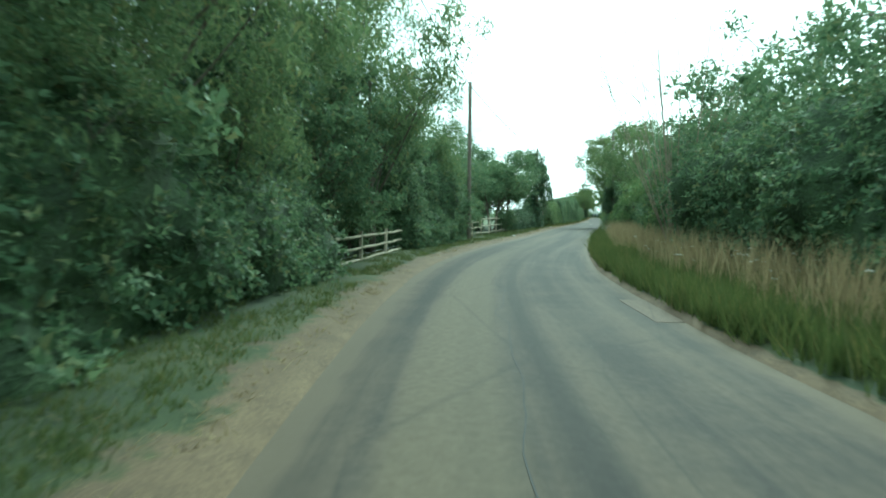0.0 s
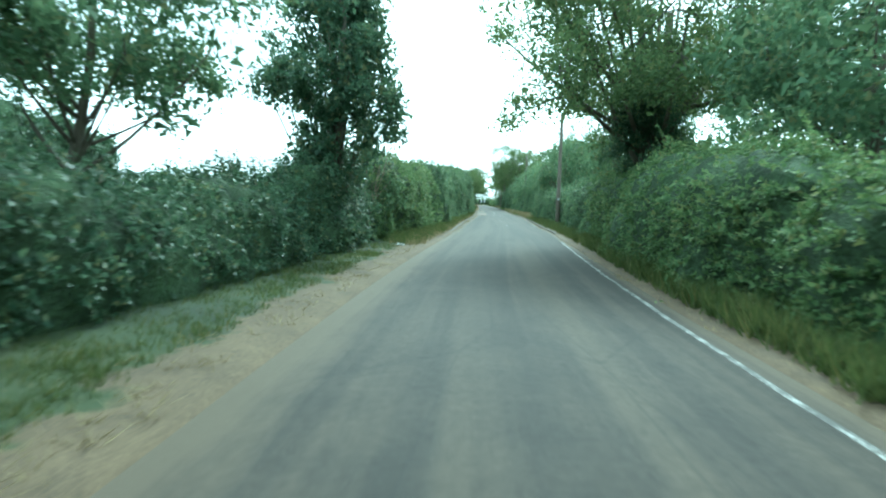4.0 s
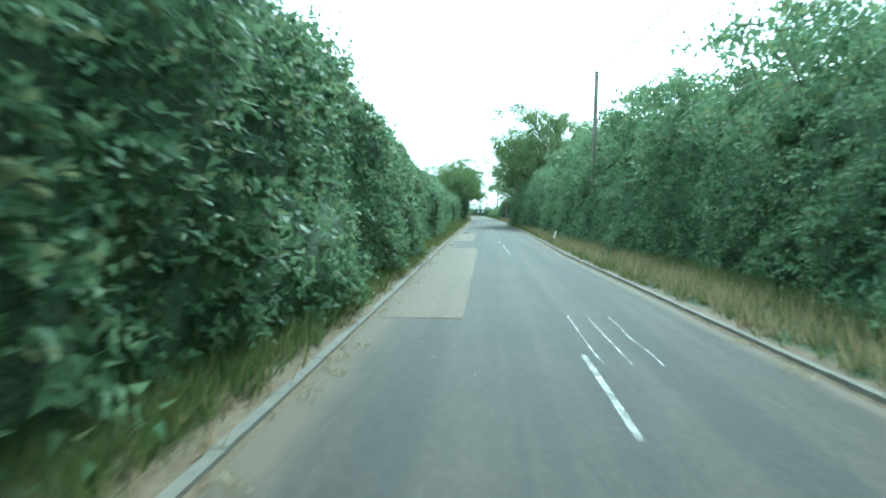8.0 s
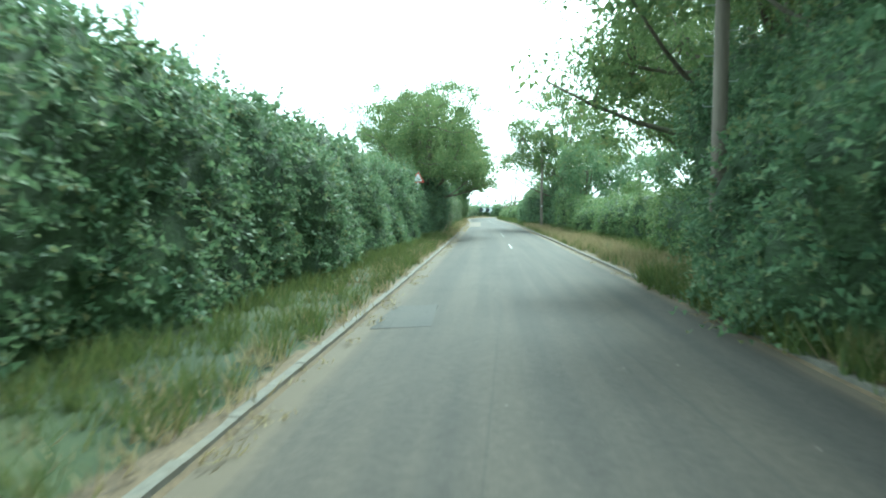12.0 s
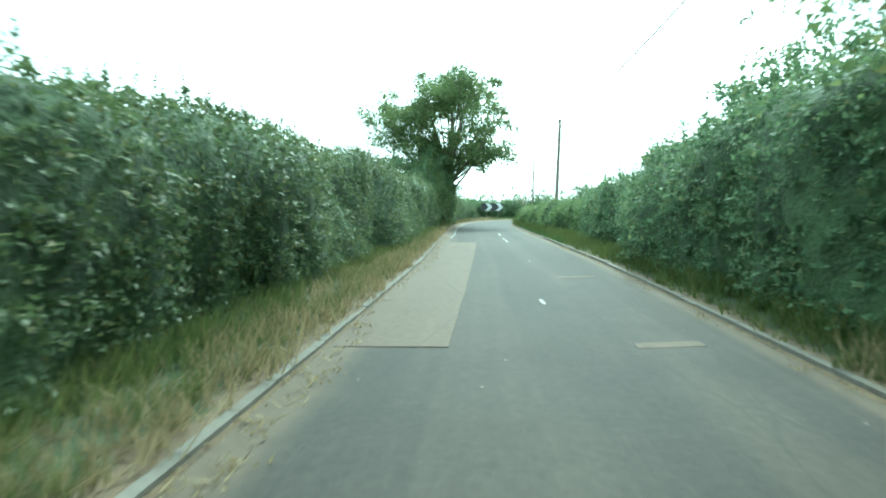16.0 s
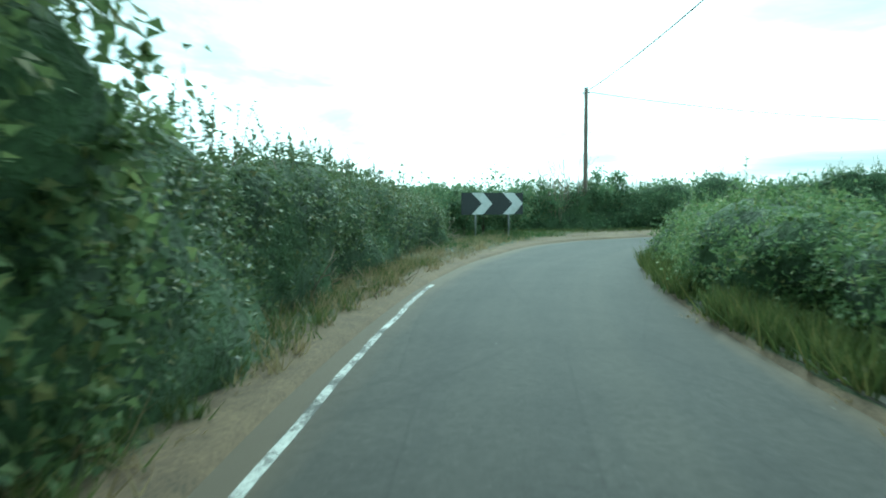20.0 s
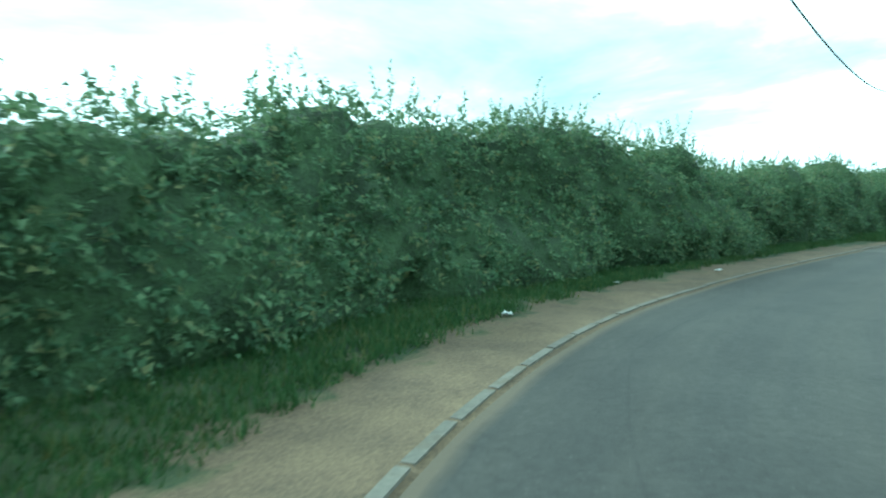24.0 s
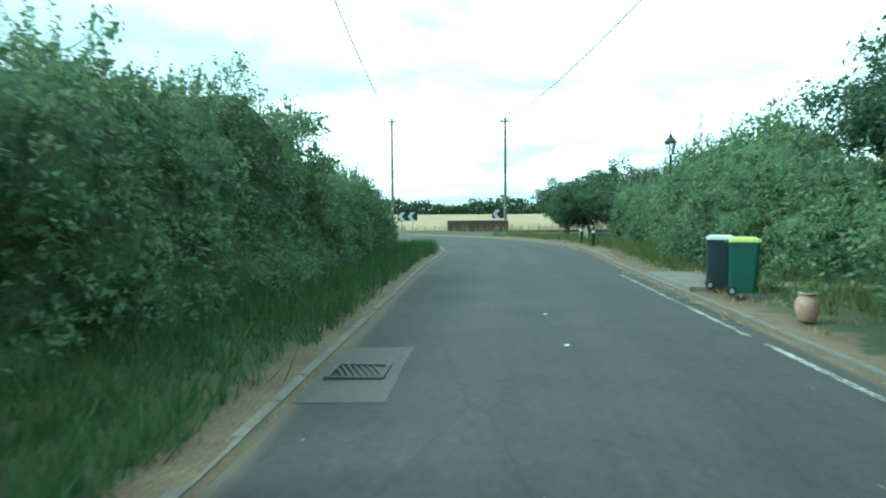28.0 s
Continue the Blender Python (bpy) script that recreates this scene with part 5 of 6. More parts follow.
# ---- hedges ----
FACE_L = table((84, 4.0), (100, 3.4), (112, 3.25), (125, 2.75), (138, 2.55), (152, 2.6), (160, 3.0), (175, 3.2), (192, 4.0), (208, 4.3), (222, 3.8), (240, 3.5), (257, 3.4), (270, 3.5), (280, 2.95), (300, 2.85), (314, 2.6), (320, 2.9), (326, 3.9), (331, 4.9), (337, 6.6))
TOP_L = table((84, 3.2), (105, 3.7), (118, 4.0), (130, 4.6), (142, 4.7), (152, 4.3), (160, 4.0), (168, 3.7), (178, 3.5), (190, 4.1), (205, 4.0), (225, 3.6), (232, 3.4), (248, 3.1), (256, 2.5), (262, 2.6), (268, 2.95), (275, 3.25), (285, 3.1), (300, 3.0), (312, 2.4), (325, 1.95), (334, 1.6))
FACE_R = table((48, 4.4), (55, 4.1), (60, 3.95), (75, 4.2), (90, 4.4), (118, 4.4), (135, 5.4), (150, 5.9), (170, 5.1), (180, 4.9), (192, 4.5), (200, 3.95), (213, 3.8), (215, 6.0), (224, 6.2), (246, 5.6), (256, 6.2), (263, 4.8), (277, 4.7), (288, 5.1), (305, 4.7), (312, 4.0), (319, 3.4), (327, 2.95), (333, 3.2))
TOP_R = table((48, 2.6), (56, 3.0), (66, 2.9), (74, 2.6), (95, 2.6), (120, 2.7), (134, 3.3), (145, 4.3), (165, 4.7), (185, 4.7), (200, 5.0), (213, 5.0), (215, 2.3), (222, 2.2), (240, 2.1), (250, 2.8), (258, 3.8), (268, 3.5), (276, 3.0), (286, 2.5), (293, 2.0), (302, 1.7), (310, 1.5), (333, 1.5))
flatrow = lambda v: table((-500, v), (900, v))
hedge(84, 103, -1, FACE_L, TOP_L, 2.0, LEAF_LIGHT, "tall light green hedge trimmed flat along the lane", 0.3, 190, 0.095, 0.9, 11)
hedge(102, 118.5, -1, FACE_L, TOP_L, 2.3, LEAF, "tall green hedge with shoots on top", 0.45, 190, 0.095, 1.2, 37)
hedge(118, 158, -1, FACE_L, TOP_L, 2.6, LEAF, "overgrown tall green hedge leaning over the lane", 0.65, 190, 0.11, 1.6, 12)
hedge(158, 232, -1, FACE_L, TOP_L, 2.2, LEAF, "untrimmed dense green hedge with loose shoots on top", 0.5, 180, 0.10, 1.5, 13)
hedge(249, 305, -1, FACE_L, TOP_L, 2.0, LEAF_OLIVE, "clipped dense green hedge with an even top", 0.3, 270, 0.072, 1.0, 14)
hedge(313, 333.5, -1, FACE_L, TOP_L, 1.8, LEAF_OLIVE, "scruffy hedge with bare stems at its foot before the bend", 0.5, 330, 0.062, 1.5, 15, low=0.5)
hedge(48, 92, 1, FACE_R, TOP_R, 2.0, LEAF_LIGHT, "bright green trimmed hedge along the lane", 0.4, 175, 0.095, 0.9, 16)
hedge(91, 128.5, 1, FACE_R, TOP_R, 2.3, LEAF, "green roadside hedge under taller trees", 0.5, 175, 0.095, 0.9, 38)
hedge(128, 213.2, 1, FACE_R, TOP_R, 3.0, LEAF, "tall wild bank of green shrubs along the lane", 0.95, 150, 0.11, 1.2, 17)
hedge(214.8, 254, 1, FACE_R, TOP_R, 2.0, LEAF_LIGHT, "low pale green hedge behind dry grass", 0.4, 180, 0.09, 1.0, 18)
hedge(252, 288, 1, FACE_R, TOP_R, 2.4, LEAF, "bulging shrubby hedge beside the lane", 0.75, 170, 0.10, 1.4, 19)
hedge(287, 333, 1, FACE_R, TOP_R, 2.2, LEAF_LIGHT, "low bright green hedge round the inside of the bend", 0.45, 270, 0.070, 0.8, 20)
hedge(-20, 17, -1, table((-20, 4.0), (6, 4.1), (17, 3.9)), table((-20, 3.0), (8, 2.7), (14, 2.3), (17, 1.7)), 2.4, LEAF, "ivy-clad thicket crowding the verge", 0.9, 170, 0.11, 0.8, 21)
hedge(-30, 50, 1, table((-30, 6.6), (15, 6.6), (50, 5.6)), table((-30, 4.2), (10, 4.0), (30, 4.4), (50, 3.6)), 3.0, LEAF, "dense shrub belt behind tall grass", 0.95, 120, 0.12, 1.2, 22)
hedge(63, 76.5, -1, table((63, 5.0), (67, 4.3), (76, 4.1)), table((63, 1.6), (68, 1.9), (76, 2.0)), 2.2, LEAF_DARK, "rounded dark green clipped hedge", 0.3, 210, 0.085, 0.3, 23)
hedge(75.5, 85.5, -1, table((75, 4.3), (80.8, 3.7), (85, 4.3)), table((75, 2.0), (78, 2.4), (80.8, 3.4), (83, 3.2), (85.5, 2.7)), 2.6, LEAF_DARK, "ivy-smothered mass round a pole", 1.0, 230, 0.10, 0.6, 31)
hedge(26.5, 42, -1, table((26, 5.0), (30, 4.45), (38, 4.4), (42, 5.1)), table((26, 2.6), (30, 5.0), (38, 6.0), (42, 3.6)), 3.0, LEAF, "leafy thicket growing over the fence", 0.95, 200, 0.11, 1.0, 32)
hedge(54.5, 64, -1, flatrow(7.4), table((54, 2.4), (58, 3.4), (64, 3.2)), 2.4, LEAF, "loose green shrubs behind the paddock fence", 0.9, 150, 0.11, 1.0, 39)
hedge(12, 43, -1, flatrow(9.5), table((12, 6.0), (43, 5.0)), 3.0, LEAF_DARK, "dark thicket behind the roadside trees", 0.95, 90, 0.14, 0.5, 33)
hedge(38, 92, -1, flatrow(17.0), table((38, 5.5), (60, 4.2), (92, 4.6)), 3.0, LEAF_DARK, "dark field hedge beyond the paddock", 0.95, 90, 0.14, 0.5, 36)
hedge(231, 250.5, -1, table((231, 3.6), (240, 3.3), (250, 3.3)), table((231, 3.3), (236, 3.8), (246, 3.8), (250, 3.3)), 2.8, LEAF_DARK, "dark tangled shrubs under an oak", 0.9, 190, 0.10, 0.9, 34)
hedge(303, 314.5, -1, table((301, 2.8), (306, 2.5), (310, 2.3), (314, 2.6)), table((303, 2.9), (305.5, 5.4), (309.5, 7.6), (312, 7.0), (314.5, 3.0)), 3.0, LEAF_OAK, "leafy growth hanging from an oak to the ground", 0.8, 210, 0.10, 0.8, 35)
# outside of the bend and the last straight
hedge(338.5, 352, -1, table((338, 10.5), (342, 8.6), (345, 6.3), (348, 4.8), (352, 4.6)), table((338, 2.2), (346, 2.2), (349, 2.5), (352, 2.5)), 2.2, LEAF, "uneven green hedge round the outside of the bend", 0.85, 360, 0.078, 1.8, 24)
hedge(351, 392, -1, table((351, 4.6), (360, 5.0), (368, 4.1), (392, 4.3)), table((351, 2.5), (356, 3.2), (362, 3.75), (366, 3.8), (370, 3.5), (374, 2.8), (377, 2.7), (381, 3.2), (386, 3.4), (389, 3.6), (392, 2.9)), 2.6, LEAF, "tall shaggy hedge with long shoots on its top", 0.85, 200, 0.095, 2.0, 25)
hedge(392, 423, -1, table((392, 4.4), (402, 4.6), (412, 4.2), (423, 5.2)), table((392, 2.9), (395, 3.1), (399, 3.6), (404, 3.7), (409, 3.1), (416, 2.9), (423, 2.2)), 2.6, LEAF, "shaggy hedge ending near the open field", 0.85, 200, 0.095, 2.0, 26)
hedge(356, 399.5, 1, table((356, 4.2), (372, 4.6), (385, 5.2), (399, 5.5)), table((356, 1.45), (370, 1.6), (399, 1.65)), 1.8, LEAF_DARK, "neatly clipped green garden hedge with white flowers at its foot", 0.2, 215, 0.08, 0.25, 27)
hedge(378, 400, 1, flatrow(10.0), flatrow(3.15), 2.2, LEAF_GOLD, "taller golden green garden hedge behind the clipped one", 0.3, 190, 0.075, 0.2, 28)
hedge(404.5, 424, 1, table((404, 6.8), (412, 6.2), (424, 6.6)), table((404, 3.0), (412, 3.2), (424, 2.9)), 2.6, LEAF, "loose green shrubs behind the verge", 0.9, 180, 0.10, 1.2, 29)
hedge(393, 402, 1, table((393, 5.7), (399, 5.2), (402, 5.8)), table((393, 2.3), (398, 2.6), (402, 2.2)), 2.0, LEAF, "sprawling shrub beside the drive", 0.9, 190, 0.10, 1.2, 30)

# ---- trees ----
oak = make_tree("oak_tree", 41, 13.0, 6.6, 3.2, LEAF_OAK, "spreading oak leaning over the lane", 0.125, 200, 225, 0.34, 0.0, 0.75)
place(oak, [(88.0, 6.2, 1.05, 30), (205.0, 6.8, 1.08, 140), (214.5, 7.4, 1.0, 250), (224.0, 9.5, 0.85, 10), (239.5, -3.9, 0.74, 80), (247.0, -5.3, 0.86, 300), (258.5, 7.4, 0.95, 200)], "oaks along the lane")
tall = make_tree("oak_tree", 47, 13.8, 6.2, 2.8, LEAF_OAK, "tall full oak rising out of the hedge", 0.15, 200, 210, 0.34, 0.11, 0.8, 0.6, 0.25, 0.6)
place(tall, [(310.2, -3.0, 1.0, 0)], "oaks along the lane")
ivy = make_tree("ivy_column", 49, 9.5, 1.9, 0.2, LEAF_DARK, "tall dark column of ivy from the ground up", 0.12, 120, 150, 0.14, 0.0, 1.1, 0.75, 0.4, 0.2)
place(ivy, [(80.6, -4.4, 1.0, 0), (13.2, -5.0, 0.85, 90), (87.6, 6.0, 0.78, 120), (53.8, 4.25, 0.46, 40), (55.4, 5.4, 0.55, 200)], "ivy columns")
wide = make_tree("broadleaf_tree", 43, 8.2, 3.2, 1.3, LEAF, "dense broad-leaved tree with low branches behind the fence", 0.145, 100, 100, 0.12)
place(wide, [(19.6, -5.2, 0.85, 60), (22.0, -5.7, 0.8, 15), (16.5, -5.9, 0.8, 220), (28.5, -5.9, 0.85, 100), (-14, -7.0, 1.05, 20), (-7, -6.4, 1.1, 170), (0.5, -6.6, 1.0, 300), (7.0, -6.2, 1.12, 45), (21.5, -7.6, 1.05, 200), (26.0, -7.2, 1.08, 80), (33.0, -7.4, 1.0, 260), (43.5, -6.4, 0.9, 10), (60.5, -8.6, 1.05, 70), (67.0, -8.4, 1.0, 200)], "trees behind the fence")
ash = make_tree("ash_tree", 44, 9.2, 3.4, 2.0, LEAF_WILLOW, "pale drooping tree with narrow leaves", 0.155, 95, 120, 0.13, 0.0, 1.1, 0.3, 0.9)
place(ash, [(14.0, -5.6, 1.0, 0), (18.5, -5.8, 1.05, 150), (25.0, -5.3, 1.15, 320), (8.5, -5.0, 0.95, 250), (6.6, -4.5, 0.5, 30), (11.5, -4.6, 0.55, 200), (3.0, -5.2, 0.8, 100), (36.0, -6.3, 0.8, 200), (51.5, 6.4, 0.95, 60)], "pale trees along the lane")
orch = make_tree("leaning_tree", 45, 7.0, 2.8, 2.2, LEAF, "leaning tree with a bare crooked trunk by the fence", 0.115, 80, 120, 0.12, 0.10, gap=0.7)
crooked = make_tree("leaning_tree", 52, 7.4, 2.6, 2.6, LEAF, "tree with a crooked trunk that leans to the lane", 0.115, 70, 120, 0.13, 0.24, gap=0.7)
place(crooked, [(55.9, -5.5, 1.0, 10)], "trees by the paddock")
place(orch, [(54.0, -5.5, 0.95, 180), (62.6, -5.4, 1.0, 40), (59.0, -7.5, 1.0, 300), (67.5, -6.5, 1.05, 200), (73.0, -7.5, 1.1, 20)], "trees by the paddock")
belt = make_tree("field_tree", 46, 8.0, 3.2, 0.8, LEAF, "bushy green tree behind the hedge", 0.155, 90, 72, 0.16)
place(belt, [(310.6, -4.3, 0.72, 120), (308.0, -4.5, 0.92, 60), (311.6, -4.2, 0.84, 210), (406.5, -5.7, 0.66, 80), (400.0, -6.3, 0.58, 200), (249.5, -4.5, 0.62, 45), (243.5, -5.0, 0.7, 250), (304.5, -6.6, 0.82, 20), (299.0, -7.6, 0.62, 190), (-10, 10.0, 0.95, 0), (-1, 9.5, 1.0, 40), (8, 9.6, 0.95, 90), (17, 10.2, 1.1, 200), (26, 9.3, 1.1, 10), (34, 8.8, 1.0, 70), (42, 9.0, 1.0, 170), (59, 8.6, 1.05, 20), (66, 9.6, 0.9, 120), (77, 8.6, 1.1, 200), (81, 10.4, 1.35, 60), (95, 7.6, 1.1, 20), (116.5, 7.3, 1.05, 320), (124, 7.1, 1.05, 30), (128.5, 7.4, 0.95, 150), (99, 9.5, 0.85, 210), (111, 9.0, 0.85, 15), (122, 9.2, 1.2, 60), (131, 8.8, 1.25, 140), (139, 10.2, 1.1, 280),
             (143, 7.9, 0.9, 10), (148, 9.0, 1.1, 33), (153, 7.8, 1.0, 250), (159, 8.2, 1.12, 77), (166, 7.9, 1.1, 190), (172, 7.9, 1.06, 300), (181, 7.7, 1.08, 130), (176, 9.0, 1.18, 222), (186, 8.8, 1.12, 61), (196, 8.8, 1.05, 345), (232, 11.0, 1.0, 30), (244, 10.5, 0.9, 200), (247, 7.4, 1.0, 300), (270.5, 8.2, 0.85, 80), (279, 8.0, 0.62, 10), (293.5, 7.0, 0.47, 40)], "trees behind the hedge")
yellow = make_tree("maple_bush", 48, 5.6, 2.4, 0.5, LEAF_LIGHT, "rounded yellow-green bush in the roadside bank", 0.14, 70, 80, 0.10)
place(yellow, [(176.0, 6.8, 0.95, 0), (190.0, 6.8, 0.9, 100), (233.0, 7.6, 0.6, 50), (413, 9.0, 0.9, 30), (31.0, 6.9, 0.8, 60), (47.0, 6.2, 0.8, 20), (66.0, 5.9, 0.75, 0)], "pale bushes in the bank")
bush = make_tree("bush", 50, 2.6, 1.25, 0.15, LEAF, "leafy green bush growing through the fence", 0.10, 45, 60, 0.05, 0, 1.0, 0.6, 0.2, 0.2, "bush")
place(bush, [(53.2, 4.35, 0.7, 30), (54.6, 4.3, 0.75, 150), (18.0, -5.5, 1.0, 20), (20.6, -5.7, 1.1, 140), (23.4, -5.5, 1.0, 250), (16.0, -5.3, 0.9, 320), (32.5, -5.0, 0.9, 0), (57.3, -4.7, 0.85, 60), (36.6, -5.3, 1.0, 100), (42.0, -5.6, 1.1, 200), (46.0, -5.8, 1.0, 300), (9.5, -4.4, 0.8, 10), (3.0, -4.5, 0.9, 70), (87.0, -4.4, 1.1, 10), (399.0, 6.6, 0.9, 20), (407.6, 7.2, 1.0, 90), (334.5, -8.2, 0.9, 30), (337.0, -10.5, 1.0, 130), (332.0, -6.6, 0.8, 200)], "bushes by the lane")
for x_, y_, k_, t_ in ((20.2, 339.3, 0.98, 0), (22.2, 339.9, 0.9, 80), (18.6, 338.8, 1.02, 170), (21.2, 340.8, 1.0, 240), (17.2, 338.0, 1.0, 40), (19.2, 340.3, 1.05, 300), (28.7, 346.9, 1.4, 60), (24.4, 345.6, 1.15, 190)):
    c_ = copy_thing(bush, pose(x_, y_, 0.03, 0, 0, t_) @ Matrix.Scale(k_, 4))
    c_.matrix_basis = pose(x_, y_, 0.03, 0, 0, t_) @ Matrix.Scale(k_, 4)
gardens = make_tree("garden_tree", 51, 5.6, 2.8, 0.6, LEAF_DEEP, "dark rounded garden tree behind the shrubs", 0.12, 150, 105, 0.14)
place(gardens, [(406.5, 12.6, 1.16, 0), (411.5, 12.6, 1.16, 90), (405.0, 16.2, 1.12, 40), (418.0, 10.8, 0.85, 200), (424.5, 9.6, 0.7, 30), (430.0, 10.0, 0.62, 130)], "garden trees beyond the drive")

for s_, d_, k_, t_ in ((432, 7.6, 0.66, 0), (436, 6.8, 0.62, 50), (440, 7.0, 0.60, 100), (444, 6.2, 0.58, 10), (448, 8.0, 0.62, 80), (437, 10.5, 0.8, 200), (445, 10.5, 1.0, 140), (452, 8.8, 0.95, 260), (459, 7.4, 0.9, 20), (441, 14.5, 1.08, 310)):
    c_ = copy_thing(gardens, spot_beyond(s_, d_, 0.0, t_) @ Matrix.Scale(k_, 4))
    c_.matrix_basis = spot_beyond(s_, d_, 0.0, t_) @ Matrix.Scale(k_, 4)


def conifer(m, h):
    top = thing("conifer", m, "dark pointed conifer beyond the garden", "tree", "conifers in the garden")
    part("trunk", tube([(0, 0, 0), (0, 0, h)], [0.16, 0.02], 8), BARK, top, "", True)
    rng = np.random.default_rng(9)
    n = 5200
    z = h * (0.08 + 0.92 * rng.uniform(0, 1, n) ** 1.3)
    tier = 0.4 + 0.6 * (1 - (z * 1.15 + 0.2 * rng.normal(size=n)) % 1.0)
    a = rng.uniform(0, 2 * math.pi, n)
    r = ((h - z) * 0.44 + 0.10) * tier * rng.uniform(0.2, 1, n) ** 0.5 * (0.7 + 0.6 * vnoise(a * 2.2, z * 1.3, 61))
    p = np.stack([r * np.cos(a), r * np.sin(a), z - 0.15 * r], -1)
    child(new("crown", leaf_mesh("crown", rng, p, p * np.array([1, 1, 0]) + np.array([0, 0, 0.4]), 0.22, 0.07, NEEDLE, 0.4)), top)
    return top


conifer(spot(416.0, 17.5), 8.7)
conifer(spot(414.6, 19.4), 7.2)


def bare_shrub(m, h, seed, label):
    """A shrub of thin upright twigs with few leaves."""
    top = thing("bare_shrub", m, label, "bush", "sparse shrubs by the bend")
    rng = np.random.default_rng(seed)
    bits, tips = [], []
    for i in range(22):
        a, ln = rng.uniform(0, 2 * math.pi), rng.uniform(0.6, 1.0) * h
        sp = rng.uniform(0.1, 0.4)
        p = [np.array([0.15 * math.cos(a), 0.15 * math.sin(a), 0])]
        for k in range(5):
            p.append(p[-1] + np.array([sp * math.cos(a), sp * math.sin(a), 1.0]) * ln / 5 + rng.normal(0, 0.05, 3))
        bits.append(tube(p, np.linspace(0.026, 0.008, 6), 4))
        for k in (2, 3, 4):
            b = a + rng.normal(0, 1.0)
            q = p[k] + np.array([math.cos(b), math.sin(b), 1.1]) * 0.14 * h
            bits.append(tube([p[k], q], [0.012, 0.006], 4))
            tips.append(q)
    tagged(part("twig_tangle", joined(*bits), TWIG, top, "pale dry twigs"), "", "", "", "stuff")
    t = np.array(tips)
    p = t[rng.integers(0, len(t), 260)] + rng.normal(0, 0.09, (260, 3))
    child(new("foliage", leaf_mesh("foliage", rng, p, rng.normal(size=(260, 3)), 0.08, 0.05, LEAF_LIGHT)), top, "few green leaves")
    return top


bare_shrub(spot(24.0, 6.3), 8.2, 8, "dead bleached sapling among the roadside shrubs")
bare_shrub(pose(25.7, 346.0, 0), 4.0, 5, "half-dead shrub of pale twigs in the hedge")
bare_shrub(pose(26.7, 346.9, 0), 4.2, 6, "half-dead shrub of pale twigs beside the pole")
bare_shrub(spot(85.0, -4.6), 4.6, 7, "sparse twiggy shrub at the end of the ivy")


# ---- brush, grass, field and distance ----
def fallen_brush(s, d, n, seed):
    rng = np.random.default_rng(seed)
    bits = []
    for i in range(n):
        a = rng.uniform(0, 2 * math.pi)
        p0 = rng.normal(0, [0.9, 0.7, 0.0]) + np.array([0, 0, 0.08])
        st = np.array([math.cos(a), math.sin(a), rng.uniform(0.0, 0.6)]) * rng.uniform(0.3, 0.9)
        bits.append(tube([p0, p0 + st * 0.5 + rng.normal(0, 0.05, 3), p0 + st + rng.normal(0, 0.08, 3)], [0.014, 0.010, 0.004], 4))
    o = part("brushwood", joined(*bits), TWIG)
    o.matrix_world = spot(s, d, 0.06)
    return tagged(o, "loose heap of pale dry twigs on the earth", "brushwood", "", "stuff")


for i, (s, d) in enumerate(((334.2, -6.2), (335.6, -7.8), (330.5, -5.2), (326.5, -4.7), (320.5, -3.9))):
    fallen_brush(s, d, 26, 70 + i)


def dead_branch(s, d, h, lean, seed):
    """A forked bare stem standing out of the hedge's foot; lean tips it towards the lane."""
    rng = np.random.default_rng(seed)
    top = thing("dead_sapling", spot(s, d, 0.05), "pale bare forked sapling at the hedge foot", "dead sapling", "bare saplings in the hedge")
    p = [np.zeros(3)]
    for k in range(6):
        p.append(p[-1] + np.array([lean + rng.normal(0, 0.10), rng.normal(0, 0.10), 1.0]) * h / 6)
    part("stem", tube(p, np.linspace(0.020, 0.007, 7), 6), TWIG, top, "", True)
    for k in (2, 3, 4, 5):
        w = np.array([rng.normal(0, 0.8), rng.normal(0, 0.5), 0.8]) * h * 0.25
        part("twig", tube([p[k], p[k] + w * 0.5 + rng.normal(0, 0.03, 3), p[k] + w], [0.010, 0.007, 0.003], 5), TWIG, top, "", True)
    return top


for i, (s, d, h, lean) in enumerate(((247.2, -2.95, 1.25, 0.35), (247.0, -3.0, 1.1, -0.05), (248.4, -3.1, 1.3, 0.1), (241.0, -3.1, 1.3, 0.6), (238.6, -3.0, 1.0, 0.7), (306.0, -2.5, 1.6, 0.2), (319.5, -3.2, 0.9, 0.5), (322.5, -3.7, 0.8, -0.3), (325.5, -4.2, 1.0, 0.4), (328.0, -4.6, 0.9, 0.2), (333.5, -6.3, 1.0, 0.6), (334.5, -6.9, 1.1, -0.5))):
    dead_branch(s, d, h, lean, 300 + i)


def sward(name, s0, s1, edge_of, side, w0, w1, count, height, mat, label, seed, lean=0.4, width=0.014, lift=0.06):
    """Loose grass blades in tufts on the verge."""
    rng = np.random.default_rng(seed)
    tufts = max(1, int(count * (0.42 if height > 0.5 else 0.8)) // 9)
    s, w = rng.uniform(s0, s1, tufts), rng.uniform(w0, w1, tufts)
    keep = vnoise(s * 0.7, w * 1.1, seed) > 0.2
    s, w = s[keep], w[keep]
    s, w = np.repeat(s, 9), np.repeat(w, 9)
    s, w = s + rng.normal(0, 0.07, len(s)), w + rng.normal(0, 0.07, len(s))
    p = at(s, edge_of(s) + side * w, lift + 0.02 * rng.uniform(0, 1, len(s)))
    return tagged(new(name, grass_mesh(name, rng, p, height, width * 1.5, mat, lean)), label, "grass", "", "stuff")


